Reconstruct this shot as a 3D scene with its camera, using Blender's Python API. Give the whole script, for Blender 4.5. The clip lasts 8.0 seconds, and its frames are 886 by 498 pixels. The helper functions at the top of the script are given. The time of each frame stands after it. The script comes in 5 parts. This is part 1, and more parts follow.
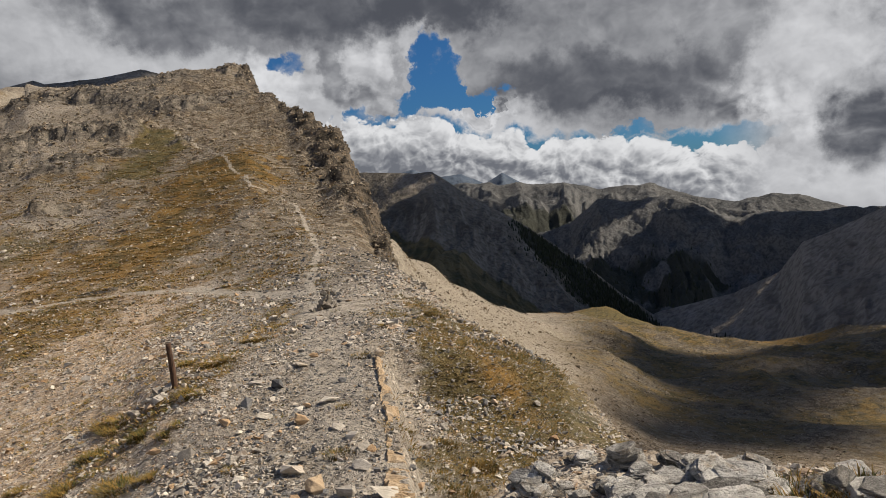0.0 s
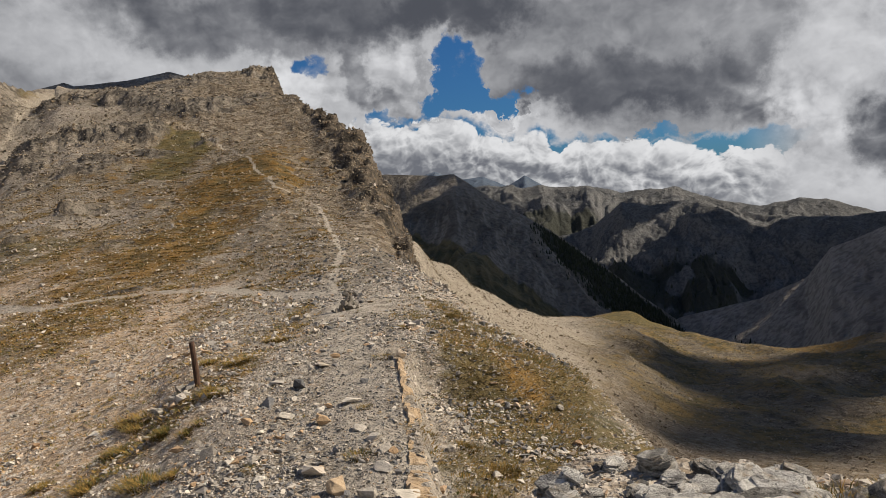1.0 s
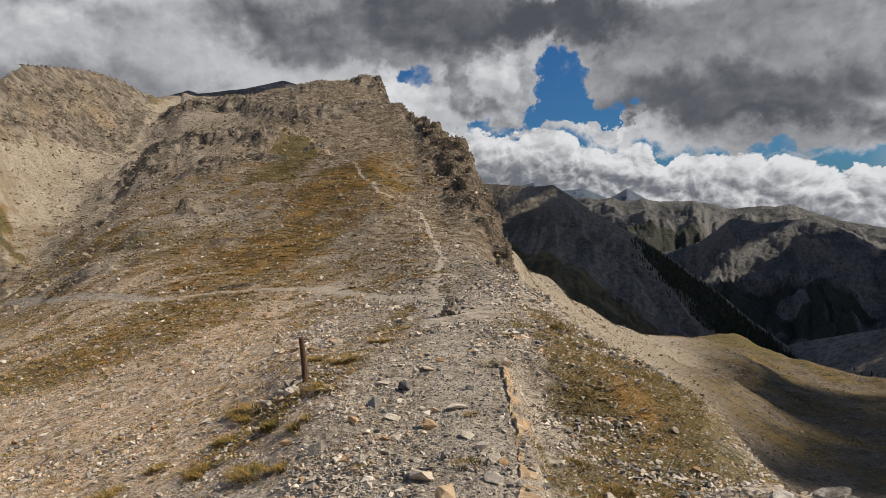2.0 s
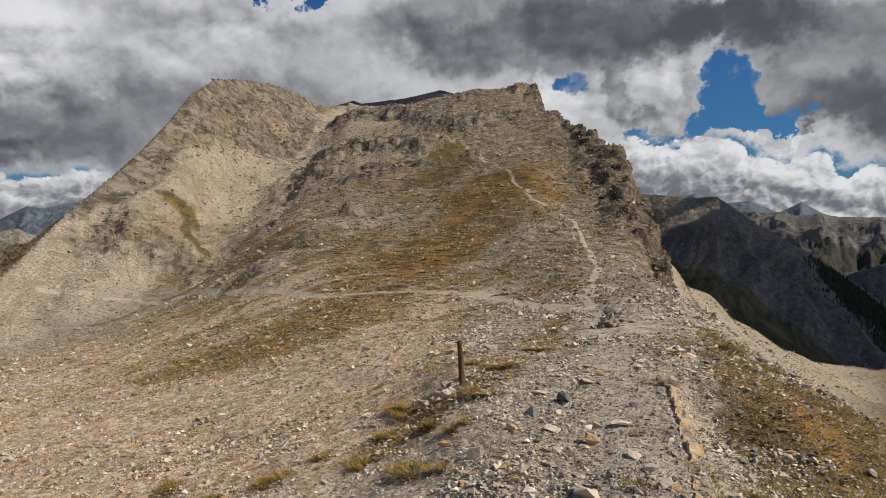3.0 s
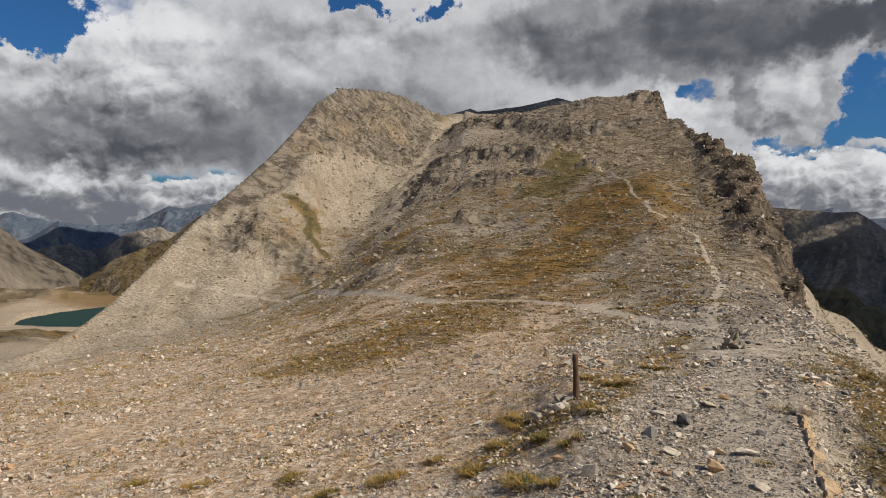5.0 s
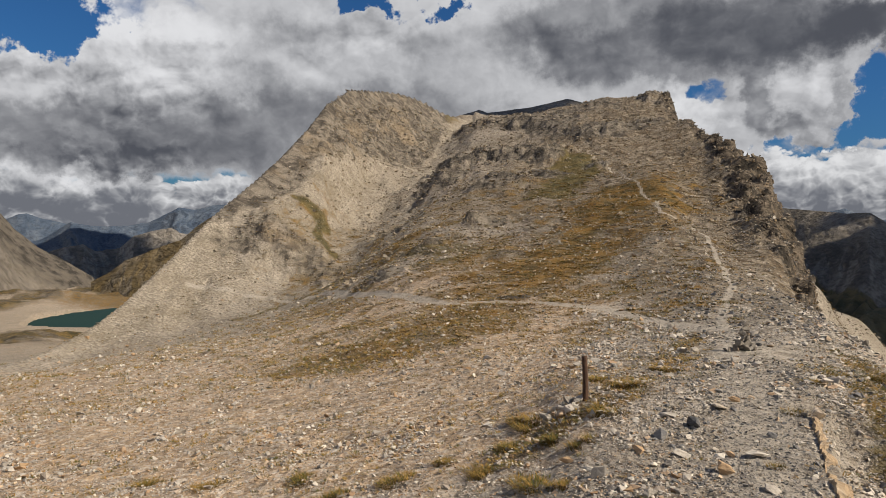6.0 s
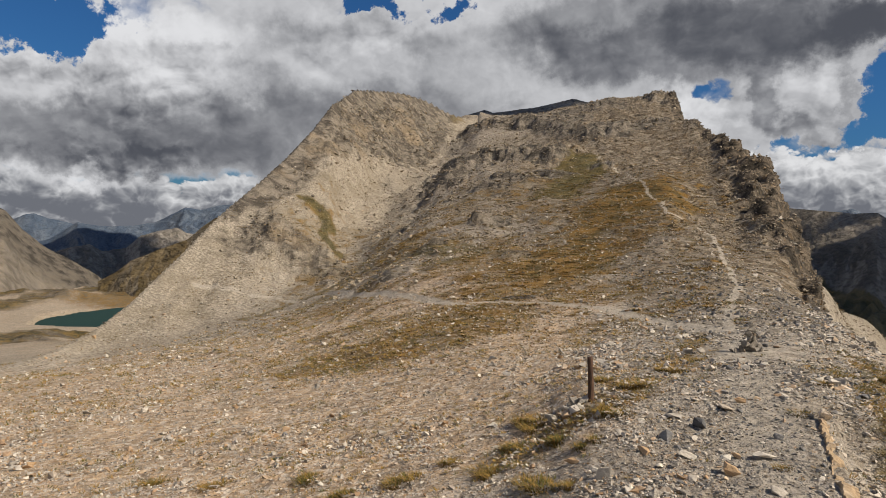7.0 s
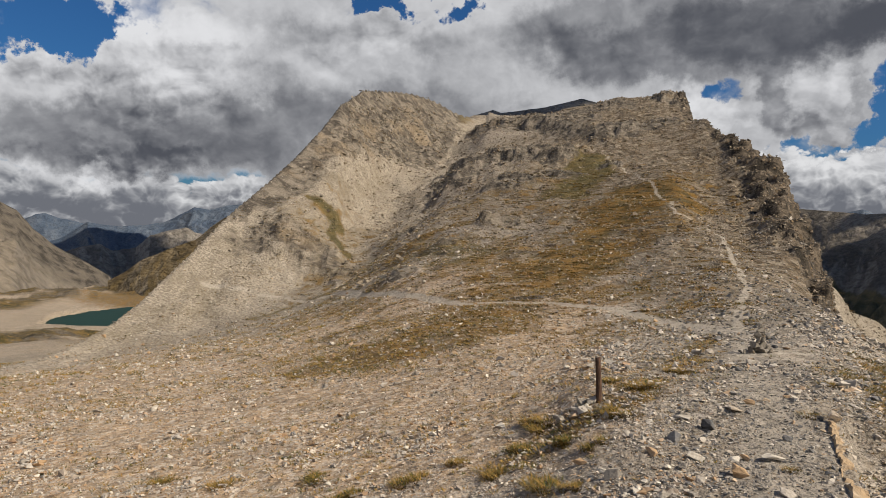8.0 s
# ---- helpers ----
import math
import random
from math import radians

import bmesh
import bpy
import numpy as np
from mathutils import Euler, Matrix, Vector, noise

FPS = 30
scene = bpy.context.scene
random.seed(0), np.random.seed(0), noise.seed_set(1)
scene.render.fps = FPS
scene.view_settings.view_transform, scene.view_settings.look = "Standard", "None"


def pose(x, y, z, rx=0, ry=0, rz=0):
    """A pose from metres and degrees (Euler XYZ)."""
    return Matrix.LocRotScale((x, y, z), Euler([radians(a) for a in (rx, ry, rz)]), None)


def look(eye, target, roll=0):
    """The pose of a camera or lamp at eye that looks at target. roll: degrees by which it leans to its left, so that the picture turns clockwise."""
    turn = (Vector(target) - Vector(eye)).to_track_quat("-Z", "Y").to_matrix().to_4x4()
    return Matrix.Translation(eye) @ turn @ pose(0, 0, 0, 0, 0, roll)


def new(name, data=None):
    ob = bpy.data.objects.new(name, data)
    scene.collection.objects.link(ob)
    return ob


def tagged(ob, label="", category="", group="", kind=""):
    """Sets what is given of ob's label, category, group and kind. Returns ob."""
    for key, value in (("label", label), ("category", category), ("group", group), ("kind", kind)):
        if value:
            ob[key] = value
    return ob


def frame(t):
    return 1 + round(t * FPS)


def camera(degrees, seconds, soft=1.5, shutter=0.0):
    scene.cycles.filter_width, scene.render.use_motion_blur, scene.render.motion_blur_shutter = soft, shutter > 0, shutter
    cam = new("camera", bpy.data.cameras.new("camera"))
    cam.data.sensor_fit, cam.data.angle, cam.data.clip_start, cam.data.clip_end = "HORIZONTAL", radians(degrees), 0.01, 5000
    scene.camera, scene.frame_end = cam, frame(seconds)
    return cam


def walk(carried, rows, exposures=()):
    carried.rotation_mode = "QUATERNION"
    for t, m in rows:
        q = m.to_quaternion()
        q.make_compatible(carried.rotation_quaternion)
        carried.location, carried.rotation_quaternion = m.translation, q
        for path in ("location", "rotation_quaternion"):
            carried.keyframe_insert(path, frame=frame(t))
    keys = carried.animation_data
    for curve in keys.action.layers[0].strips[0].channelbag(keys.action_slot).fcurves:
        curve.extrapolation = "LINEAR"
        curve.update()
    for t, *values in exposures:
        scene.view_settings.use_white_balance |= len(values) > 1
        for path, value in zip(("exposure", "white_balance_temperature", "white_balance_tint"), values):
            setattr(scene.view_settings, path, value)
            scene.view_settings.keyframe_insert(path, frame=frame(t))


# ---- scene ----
cam = camera(66.32, 8.0, soft=0.8)
walk(cam, [
    (0, pose(0.001, -0.001, 4.198, 85.461, 3.25, -22.728)),
    (0.5, pose(0.008, 0.03, 4.181, 85.523, 3.154, -22.512)),
    (1, pose(0.007, 0.129, 4.159, 85.765, 2.893, -20.879)),
    (1.2, pose(-0.039, 0.226, 4.134, 85.896, 2.792, -19.743)),
    (2.3, pose(-0.29, 0.758, 3.996, 87.125, 0.683, -9.092)),
    (2.5, pose(-0.336, 0.854, 3.971, 87.272, 0.633, -6.545)),
    (3, pose(-0.536, 0.868, 3.969, 87.585, -0.461, -0.004)),
    (3.5, pose(-0.662, 0.766, 4.005, 87.634, -1.264, 5.135)),
    (4, pose(-0.702, 0.729, 4.017, 87.781, -1.733, 7.553)),
    (4.5, pose(-0.698, 0.719, 4.034, 87.932, -1.929, 8.731)),
    (6, pose(-0.688, 0.703, 4.045, 88.093, -1.967, 10.247)),
    (6.5, pose(-0.683, 0.684, 4.057, 88.087, -1.965, 10.511)),
    (7, pose(-0.689, 0.692, 4.057, 88.081, -1.992, 10.697)),
    (7.5, pose(-0.686, 0.69, 4.055, 88.081, -2.032, 11.051)),
    (8, pose(-0.682, 0.676, 4.063, 88.07, -2.071, 11.378)),
], exposures=[(0, -0.1), (8, -0.1)])

# ---- light ----
SUN_BEARING, SUN_HEIGHT = 101, 43
sun_at = Vector((math.sin(radians(SUN_BEARING)) * math.cos(radians(SUN_HEIGHT)),
                 math.cos(radians(SUN_BEARING)) * math.cos(radians(SUN_HEIGHT)), math.sin(radians(SUN_HEIGHT))))
sun = new("sun", bpy.data.lights.new("sun", "SUN"))
sun.data.energy, sun.data.angle, sun.data.color = 6.5, radians(0.53), (1.0, 0.868, 0.69)
sun.matrix_world = look(sun_at * 900, (0, 0, 0))


class Nodes:
    """A short way to write node trees."""

    def __init__(self, tree):
        self.tree = tree
        tree.nodes.clear()

    def add(self, kind, out=0, **inputs):
        node = self.tree.nodes.new(kind)
        for key, value in inputs.items():
            if key in ("blend_type", "data_type", "operation", "noise_dimensions", "noise_type", "feature", "sky_type",
                       "sun_disc", "sun_elevation", "sun_rotation", "attribute_name", "use_clamp", "clamp_factor",
                       "normalize", "interpolation_type", "distance", "altitude", "air_density", "dust_density", "invert"):
                if key == "distance" and kind not in ("ShaderNodeTexVoronoi",):
                    node.inputs["Distance"].default_value = value
                elif key == "blend_type":
                    node.blend_type = value
                elif key == "data_type":
                    node.data_type = value
                elif key == "operation":
                    node.operation = value
                elif key == "noise_dimensions":
                    node.noise_dimensions = value
                elif key == "noise_type":
                    node.noise_type = value
                elif key == "feature":
                    node.feature = value
                elif key == "sky_type":
                    node.sky_type = value
                elif key == "sun_disc":
                    node.sun_disc = value
                elif key == "sun_elevation":
                    node.sun_elevation = value
                elif key == "sun_rotation":
                    node.sun_rotation = value
                elif key == "attribute_name":
                    node.attribute_name = value
                elif key == "use_clamp":
                    node.use_clamp = value
                elif key == "normalize":
                    node.normalize = value
                elif key == "interpolation_type":
                    node.interpolation_type = value
                continue
            slot = node.inputs[int(key[1:])] if key[0] == "i" and key[1:].isdigit() else node.inputs[key.replace("_", " ")]
            if isinstance(value, bpy.types.NodeSocket):
                self.tree.links.new(value, slot)
            else:
                slot.default_value = value
        return node.outputs[out]

    def math(self, op, a, b=0.0, clamp=False):
        return self.add("ShaderNodeMath", operation=op, i0=a, i1=b, use_clamp=clamp)

    def ramp(self, value, low, high, to_low=0.0, to_high=1.0):
        node = self.tree.nodes.new("ShaderNodeMapRange")
        node.interpolation_type = "SMOOTHSTEP"
        self.tree.links.new(value, node.inputs[0])
        for i, v in enumerate((low, high, to_low, to_high)):
            node.inputs[i + 1].default_value = v
        return node.outputs[0]

    def mix(self, fac, a, b, blend="MIX"):
        node = self.tree.nodes.new("ShaderNodeMix")
        node.data_type, node.blend_type = "RGBA", blend
        for slot, value in ((node.inputs[0], fac), (node.inputs[6], a), (node.inputs[7], b)):
            if isinstance(value, bpy.types.NodeSocket):
                self.tree.links.new(value, slot)
            else:
                slot.default_value = value if isinstance(value, float) else (*value[:3], 1)
        return node.outputs[2]

    def noise(self, where, scale, detail=4.0, rough=0.55, distort=0.0, kind="FBM"):
        return self.add("ShaderNodeTexNoise", Vector=where, Scale=scale, Detail=detail, Roughness=rough,
                        Distortion=distort, noise_type=kind)


# ---- sky: blue with broken cumulus ----
world = bpy.data.worlds.new("sky")
scene.world = world
world.use_nodes = True
n = Nodes(world.node_tree)
way = n.add("ShaderNodeTexCoord")
sky = n.add("ShaderNodeTexSky", sky_type="NISHITA", sun_disc=False, sun_elevation=radians(SUN_HEIGHT),
            sun_rotation=radians(SUN_BEARING))
split = n.tree.nodes.new("ShaderNodeSeparateXYZ")
n.tree.links.new(way, split.inputs[0])
up = split.outputs[2]


# bearing and height of the way looked at, in degrees, with torn edges
wander = n.tree.nodes.new("ShaderNodeTexNoise")
n.tree.links.new(way, wander.inputs["Vector"])
for key, value in (("Scale", 11.0), ("Detail", 8.0), ("Roughness", 0.62)):
    wander.inputs[key].default_value = value
stray = n.tree.nodes.new("ShaderNodeSeparateXYZ")
n.tree.links.new(wander.outputs[1], stray.inputs[0])
bearing = n.math("MULTIPLY", n.math("ARCTAN2", split.outputs[0], split.outputs[1]), 57.2958)
height = n.math("MULTIPLY", n.math("ARCSINE", up), 57.2958)
u = n.math("ADD", bearing, n.math("MULTIPLY", n.math("SUBTRACT", stray.outputs[0], 0.5), 13.0))
v = n.math("ADD", height, n.math("MULTIPLY", n.math("SUBTRACT", stray.outputs[1], 0.5), 8.0))


def sky_spot(az, el, wide, tall, soft=0.3):
    """1 inside an oval of the sky, 0 outside it; degrees."""
    side = n.math("MULTIPLY", n.math("SUBTRACT", u, az), 1.0 / wide)
    rise = n.math("MULTIPLY", n.math("SUBTRACT", v, el), 1.0 / tall)
    return n.ramp(n.math("ADD", n.math("MULTIPLY", side, side), n.math("MULTIPLY", rise, rise)), soft, 1.7, 1.0, 0.0)


def with_spots(value, spots, soft):
    for az, el, wide, tall, amount in spots:
        value = n.math("ADD", value, n.math("MULTIPLY", sky_spot(az, el, wide, tall, soft), amount))
    return value


slow = n.tree.nodes.new("ShaderNodeTexNoise")
n.tree.links.new(way, slow.inputs["Vector"])
for key, value in (("Scale", 16.0), ("Detail", 3.0), ("Roughness", 0.5)):
    slow.inputs[key].default_value = value
flat = n.add("ShaderNodeVectorMath", operation="MULTIPLY", i0=way, i1=(1.0, 1.0, 1.35))
bent = n.add("ShaderNodeVectorMath", operation="ADD", i0=flat, i1=n.add("ShaderNodeVectorMath", operation="MULTIPLY", i0=slow.outputs[1], i1=(0.045, 0.045, 0.045)))


def round_puffs(where, scale, detail):
    """Cauliflower lumps: 1 at the middle of a puff, 0 in the creases."""
    d = n.add("ShaderNodeTexVoronoi", Vector=where, Scale=scale, Detail=detail, Roughness=0.55, Lacunarity=2.2, normalize=True)
    return n.math("SUBTRACT", 1.0, n.math("MULTIPLY", n.math("MULTIPLY", d, d), 2.4))


def billow(where):
    big = n.noise(where, 4.2, 7.0, 0.52, 0.2)
    return n.math("ADD", n.math("MULTIPLY", big, 0.66), n.math("MULTIPLY", round_puffs(where, 12.0, 3.0), 0.34))


SUNWARD = (0.012, -0.004, 0.016)
dens = billow(bent)
lit = billow(n.add("ShaderNodeVectorMath", operation="ADD", i0=bent, i1=SUNWARD))
fine = n.noise(bent, 42.0, 5.0, 0.55, 0.2)
HEAPED = ((16.5, 10.0, 4.0, 3.4, 0.45), (-36.0, 11.0, 9.0, 4.5, 0.6), (-38.0, 3.6, 8.0, 2.0, 0.6), (9.0, 9.8, 3.5, 2.0, 0.5), (27.0, 6.8, 3.0, 1.0, 0.6), (50.0, 4.5, 6.0, 3.5, 0.4), (-19.0, 14.0, 6.0, 2.0, 0.3))
cover = n.math("SUBTRACT", n.math("ADD", dens, 0.16), n.ramp(up, 0.38, 0.65, 0.0, 0.40))
GAPS = ((22.6, 10.3, 1.9, 2.5, -0.5), (20.4, 7.4, 3.0, 1.0, -0.42), (15.4, 6.9, 2.4, 0.7, -0.36), (25.8, 8.1, 3.4, 1.3, -0.52), (38.0, 4.1, 4.0, 0.6, -0.3),
        (48.5, 2.6, 1.3, 0.8, -0.3), (11.0, 11.2, 1.7, 0.8, -0.28), (-40.3, 13.6, 4.0, 2.0, -0.55), (-44.0, 12.6, 3.0, 1.5, -0.36), (-36.6, 11.8, 1.0, 1.6, -0.24))
HOLES = ((-17.0, 17.8, 2.6, 1.0, -0.5), (-12.0, 10.7, 1.3, 0.6, -0.36), (-10.6, 17.8, 1.6, 0.9, -0.32), (-37.0, 1.7, 9.0, 1.0, -0.22), (-19.5, 13.2, 0.7, 0.5, -0.2))
MASSES = ((24.0, 15.0, 5.0, 1.9, 0.30), (17.0, 10.3, 3.0, 2.7, 0.34), (25.7, 6.6, 1.1, 0.6, 0.34), (28.2, 6.9, 0.7, 0.4, 0.34), (37.0, 11.5, 13.0, 4.6, 0.40), (8.0, 15.5, 14.0, 3.4, 0.34), (-34.0, 4.8, 11.0, 1.7, 0.34),
          (-20.0, 11.0, 14.0, 5.0, 0.32), (-33.0, 9.5, 6.0, 3.6, 0.34), (-42.0, 8.3, 5.0, 2.4, 0.32), (51.0, 8.0, 7.0, 6.0, 0.34))
masses = with_spots(n.math("MULTIPLY", up, 0.0), MASSES, 0.5)
calm = n.math("ADD", n.math("ADD", n.math("MULTIPLY", n.noise(bent, 4.2, 2.5, 0.45, 0.2), 0.85), 0.24), masses)
cover = with_spots(with_spots(n.math("ADD", cover, masses), GAPS, 0.15), HOLES, 0.15)
alpha = n.ramp(n.math("ADD", cover, n.math("MULTIPLY", n.math("SUBTRACT", fine, 0.5), 0.16)), 0.43, 0.64)
# heaped clouds show their lumps, the flat deck hardly does
heaped = with_spots(n.math("ADD", n.math("MULTIPLY", up, 0.0), 0.34), HEAPED, 0.2)
relief = n.math("ADD", n.math("MULTIPLY", n.math("SUBTRACT", dens, lit), 3.6), n.math("MULTIPLY", n.math("SUBTRACT", fine, 0.5), 0.30))
bright = n.math("ADD", n.ramp(calm, 0.52, 1.0, 0.76, 0.38), n.math("MULTIPLY", relief, heaped))
SHADED = ((23.5, 14.8, 5.5, 2.2, -0.34), (36.0, 8.2, 10.0, 2.6, -0.30), (40.5, 5.3, 8.0, 1.5, -0.20), (30.0, 14.5, 14.0, 3.0, -0.08), (2.0, 13.8, 7.0, 2.4, -0.16), (54.0, 3.0, 3.0, 2.4, -0.28),
          (-33.0, 6.0, 9.0, 2.2, -0.18), (-22.0, 8.6, 6.0, 1.6, -0.12), (-6.0, 15.2, 9.0, 2.0, -0.10), (-36.5, 4.2, 7.0, 0.9, -0.16), (13.0, 15.6, 8.0, 2.4, -0.28), (14.0, 12.4, 3.5, 1.6, -0.14))
LIT = ((-7.0, 13.0, 5.0, 2.4, 0.16), (9.0, 9.8, 3.0, 1.6, 0.18), (18.0, 10.3, 1.8, 2.6, 0.28), (51.5, 9.0, 4.5, 5.0, 0.34), (49.7, 3.9, 2.4, 2.0, 0.26),
       (-32.0, 12.4, 7.0, 3.0, 0.36), (-42.5, 9.6, 4.0, 2.2, 0.30), (-38.7, 3.5, 1.8, 1.1, 0.30), (-19.0, 13.2, 6.0, 2.4, 0.26), (26.5, 6.7, 2.0, 0.8, 0.30))
bright = n.ramp(with_spots(with_spots(bright, SHADED, 0.1), LIT, 0.1), -0.08, 1.16)
cloud = n.mix(bright, (0.105, 0.112, 0.135), (0.97, 0.975, 1.0))
blue = n.mix(1.0, sky, (0.019, 0.047, 0.082), "MULTIPLY")
# a bank of cumulus stands along the horizon, below the deck, lower towards the east
toward = n.add("ShaderNodeVectorMath", operation="ADD", i0=bent, i1=(0.006, -0.002, 0.010))
heap_in, heap_out = round_puffs(bent, 17.0, 3.0), round_puffs(toward, 17.0, 3.0)
crown = n.math("ADD", n.ramp(bearing, 14.0, 42.0, 6.0, 2.6), n.ramp(bearing, -30.0, -10.0, -3.6, 0.0))
heap = n.math("ADD", n.math("ADD", n.math("MULTIPLY", heap_in, 0.52), n.math("MULTIPLY", n.noise(way, 7.0, 3.0), 0.36)), n.math("MULTIPLY", n.math("SUBTRACT", crown, height), 0.13))
bank = n.ramp(n.math("ADD", heap, n.math("MULTIPLY", n.math("SUBTRACT", fine, 0.5), 0.10)), 0.485, 0.525)
glow = n.math("ADD", n.math("MULTIPLY", n.math("SUBTRACT", heap_in, heap_out), 2.4), n.ramp(heap, 0.48, 0.95, 0.98, 0.30))
glow = n.math("ADD", glow, n.math("MULTIPLY", n.math("SUBTRACT", fine, 0.5), 0.3))
glow = with_spots(glow, ((-36.0, 2.5, 20.0, 5.0, -0.34), (47.0, 3.0, 5.0, 1.6, -0.08), (22.0, 1.6, 12.0, 1.2, -0.16)), 0.1)
white = n.mix(n.ramp(glow, 0.0, 1.05), (0.20, 0.212, 0.245), (0.97, 0.975, 0.99))
behind = n.mix(bank, blue, white)
above = n.ramp(n.math("SUBTRACT", v, n.ramp(bearing, 16.0, 40.0, 6.4, 3.6)), -0.5, 0.5)
above = n.math("MAXIMUM", above, n.ramp(bearing, 44.0, 50.0))
above = n.math("MAXIMUM", above, n.math("MULTIPLY", n.ramp(bearing, 4.0, -10.0), n.ramp(v, 2.0, 3.4)))
air = n.mix(n.math("MULTIPLY", alpha, above), behind, cloud)
n.tree.links.new(n.add("ShaderNodeBackground", Color=air, Strength=0.82), n.tree.nodes.new("ShaderNodeOutputWorld").inputs[0])

# ---- relief of the land: heights seen from the knob, by bearing and distance ----
EYE = 4.2


def hash2(ix, iy, seed):
    h = (ix.astype(np.int64) * 374761393 + iy.astype(np.int64) * 668265263 + seed * 1442695041) & 0x7FFFFFFF
    h = ((h ^ (h >> 13)) * 1274126177) & 0x7FFFFFFF
    return ((h ^ (h >> 16)) & 0xFFFF) / 65535.0


def vnoise(x, y, size, seed=1):
    """Smooth noise from -1 to 1 with lumps of the given size in metres."""
    x, y = np.asarray(x) / size, np.asarray(y) / size
    ix, iy = np.floor(x), np.floor(y)
    fx, fy = x - ix, y - iy
    fx, fy = fx * fx * (3 - 2 * fx), fy * fy * (3 - 2 * fy)
    a, b, c, d = hash2(ix, iy, seed), hash2(ix + 1, iy, seed), hash2(ix, iy + 1, seed), hash2(ix + 1, iy + 1, seed)
    return 2 * (a + (b - a) * fx + (c - a) * fy + (a - b - c + d) * fx * fy) - 1


def fbm(x, y, size, octaves=4, seed=1, gain=0.5):
    total, amp, norm = 0, 1.0, 0.0
    for i in range(octaves):
        total, norm = total + amp * vnoise(x, y, size / 2 ** i, seed + i), norm + amp
        amp *= gain
    return total / norm


def ridged(x, y, size, octaves=4, seed=1, gain=0.5):
    total, amp, norm = 0, 1.0, 0.0
    for i in range(octaves):
        total, norm = total + amp * (1 - 2 * np.abs(vnoise(x, y, size / 2 ** i, seed + i))), norm + amp
        amp *= gain
    return total / norm


def step(x, low, high):
    t = np.clip((x - low) / (high - low), 0, 1)
    return t * t * (3 - 2 * t)


def blend_rows(az, r, bearings, radii, angles):
    """Height at (az, r) from sight angles along a few bearings, joined by smooth curves."""
    lr, b = np.log(r), np.array(bearings, float)
    rows = np.array([np.interp(lr, np.log(radii), row) for row in angles])
    rows = EYE + r * np.tan(np.radians(rows))
    d = np.diff(rows, axis=0) / np.diff(b)[:, None]
    w = np.diff(b)[:, None]
    slope = np.zeros_like(rows)
    slope[1:-1] = np.where(d[:-1] * d[1:] > 0, 2 * d[:-1] * d[1:] / np.where(np.abs(d[:-1] + d[1:]) < 1e-9, 1, d[:-1] + d[1:]), 0)
    k = np.clip(np.searchsorted(b, az) - 1, 0, len(b) - 2)
    h = b[k + 1] - b[k]
    f = np.clip((az - b[k]) / h, 0, 1)
    j = np.arange(len(r))
    f2, f3 = f * f, f * f * f
    return (rows[k, j] * (2 * f3 - 3 * f2 + 1) + rows[k + 1, j] * (3 * f2 - 2 * f3)
            + h * (slope[k, j] * (f3 - 2 * f2 + f) + slope[k + 1, j] * (f3 - f2)))


# the broad ridge with its west flank, up to the middle knob
FLANK_R = (12, 20, 35, 60, 80, 100, 125, 150, 200, 260, 300, 340, 450)
FLANK_W = ((-180, (-27, -21, -17, -14, -13, -12, -11.5, -11, -10.2, -9.3, -8.8, -8.4, -7)),
           (-60, (-27, -21.5, -16.5, -13, -12, -11.5, -11.2, -11, -10.2, -9.3, -8.8, -8.4, -6.6)),
           (-42, (-27, -20.8, -15.5, -12.4, -11.7, -11.2, -10.9, -10.7, -9.9, -9.1, -8.6, -8.1, -5.9)),
           (-33, (-27, -20.3, -14.9, -11.6, -10.6, -9.9, -9.6, -9.6, -9.9, -9.8, -9.3, -8.5, -6.4)),
           (-22, (-25.5, -19.2, -13.4, -9.2, -8.0, -6.9, -5.8, -4.6, -3, -4, -6, -8, -6.4)),
           (-15, (-24.5, -18.0, -12, -6.8, -4.7, -2.9, -0.9, 0.8, 3, 3, 2, 0, -4)))
FLANK_M = ((-9, (-23.2, -16.6, -10.6, -5, -2.5, -0.5, 1.4, 3, 5.8, 8.2, 9.25, 8.5, 4)),
           (-4, (-22.0, -14.8, -9.9, -4.3, -1.8, 0, 2.3, 4.2, 6.9, 8.9, 9.35, 9.0, 6)),
           (0, (-20.6, -12.7, -9.2, -3.9, -1.5, 0.4, 2.6, 4.5, 7.4, 9.7, 10.0, 9.3, 5)),
           (3, (-20.0, -12.2, -8.5, -3.6, -1.2, 0.8, 3, 4.8, 7.9, 10.7, 10, 8, 4)),
           (7, (-19.8, -12.1, -8, -2.9, -0.4, 1.5, 3.5, 5.2, 8, 10.9, 9, 7, 3)),
           (10, (-19.6, -12, -7.4, -2.6, -1.0, 0.3, 2.6, 5.0, 8.6, 8.2, 6, 4, 0)))
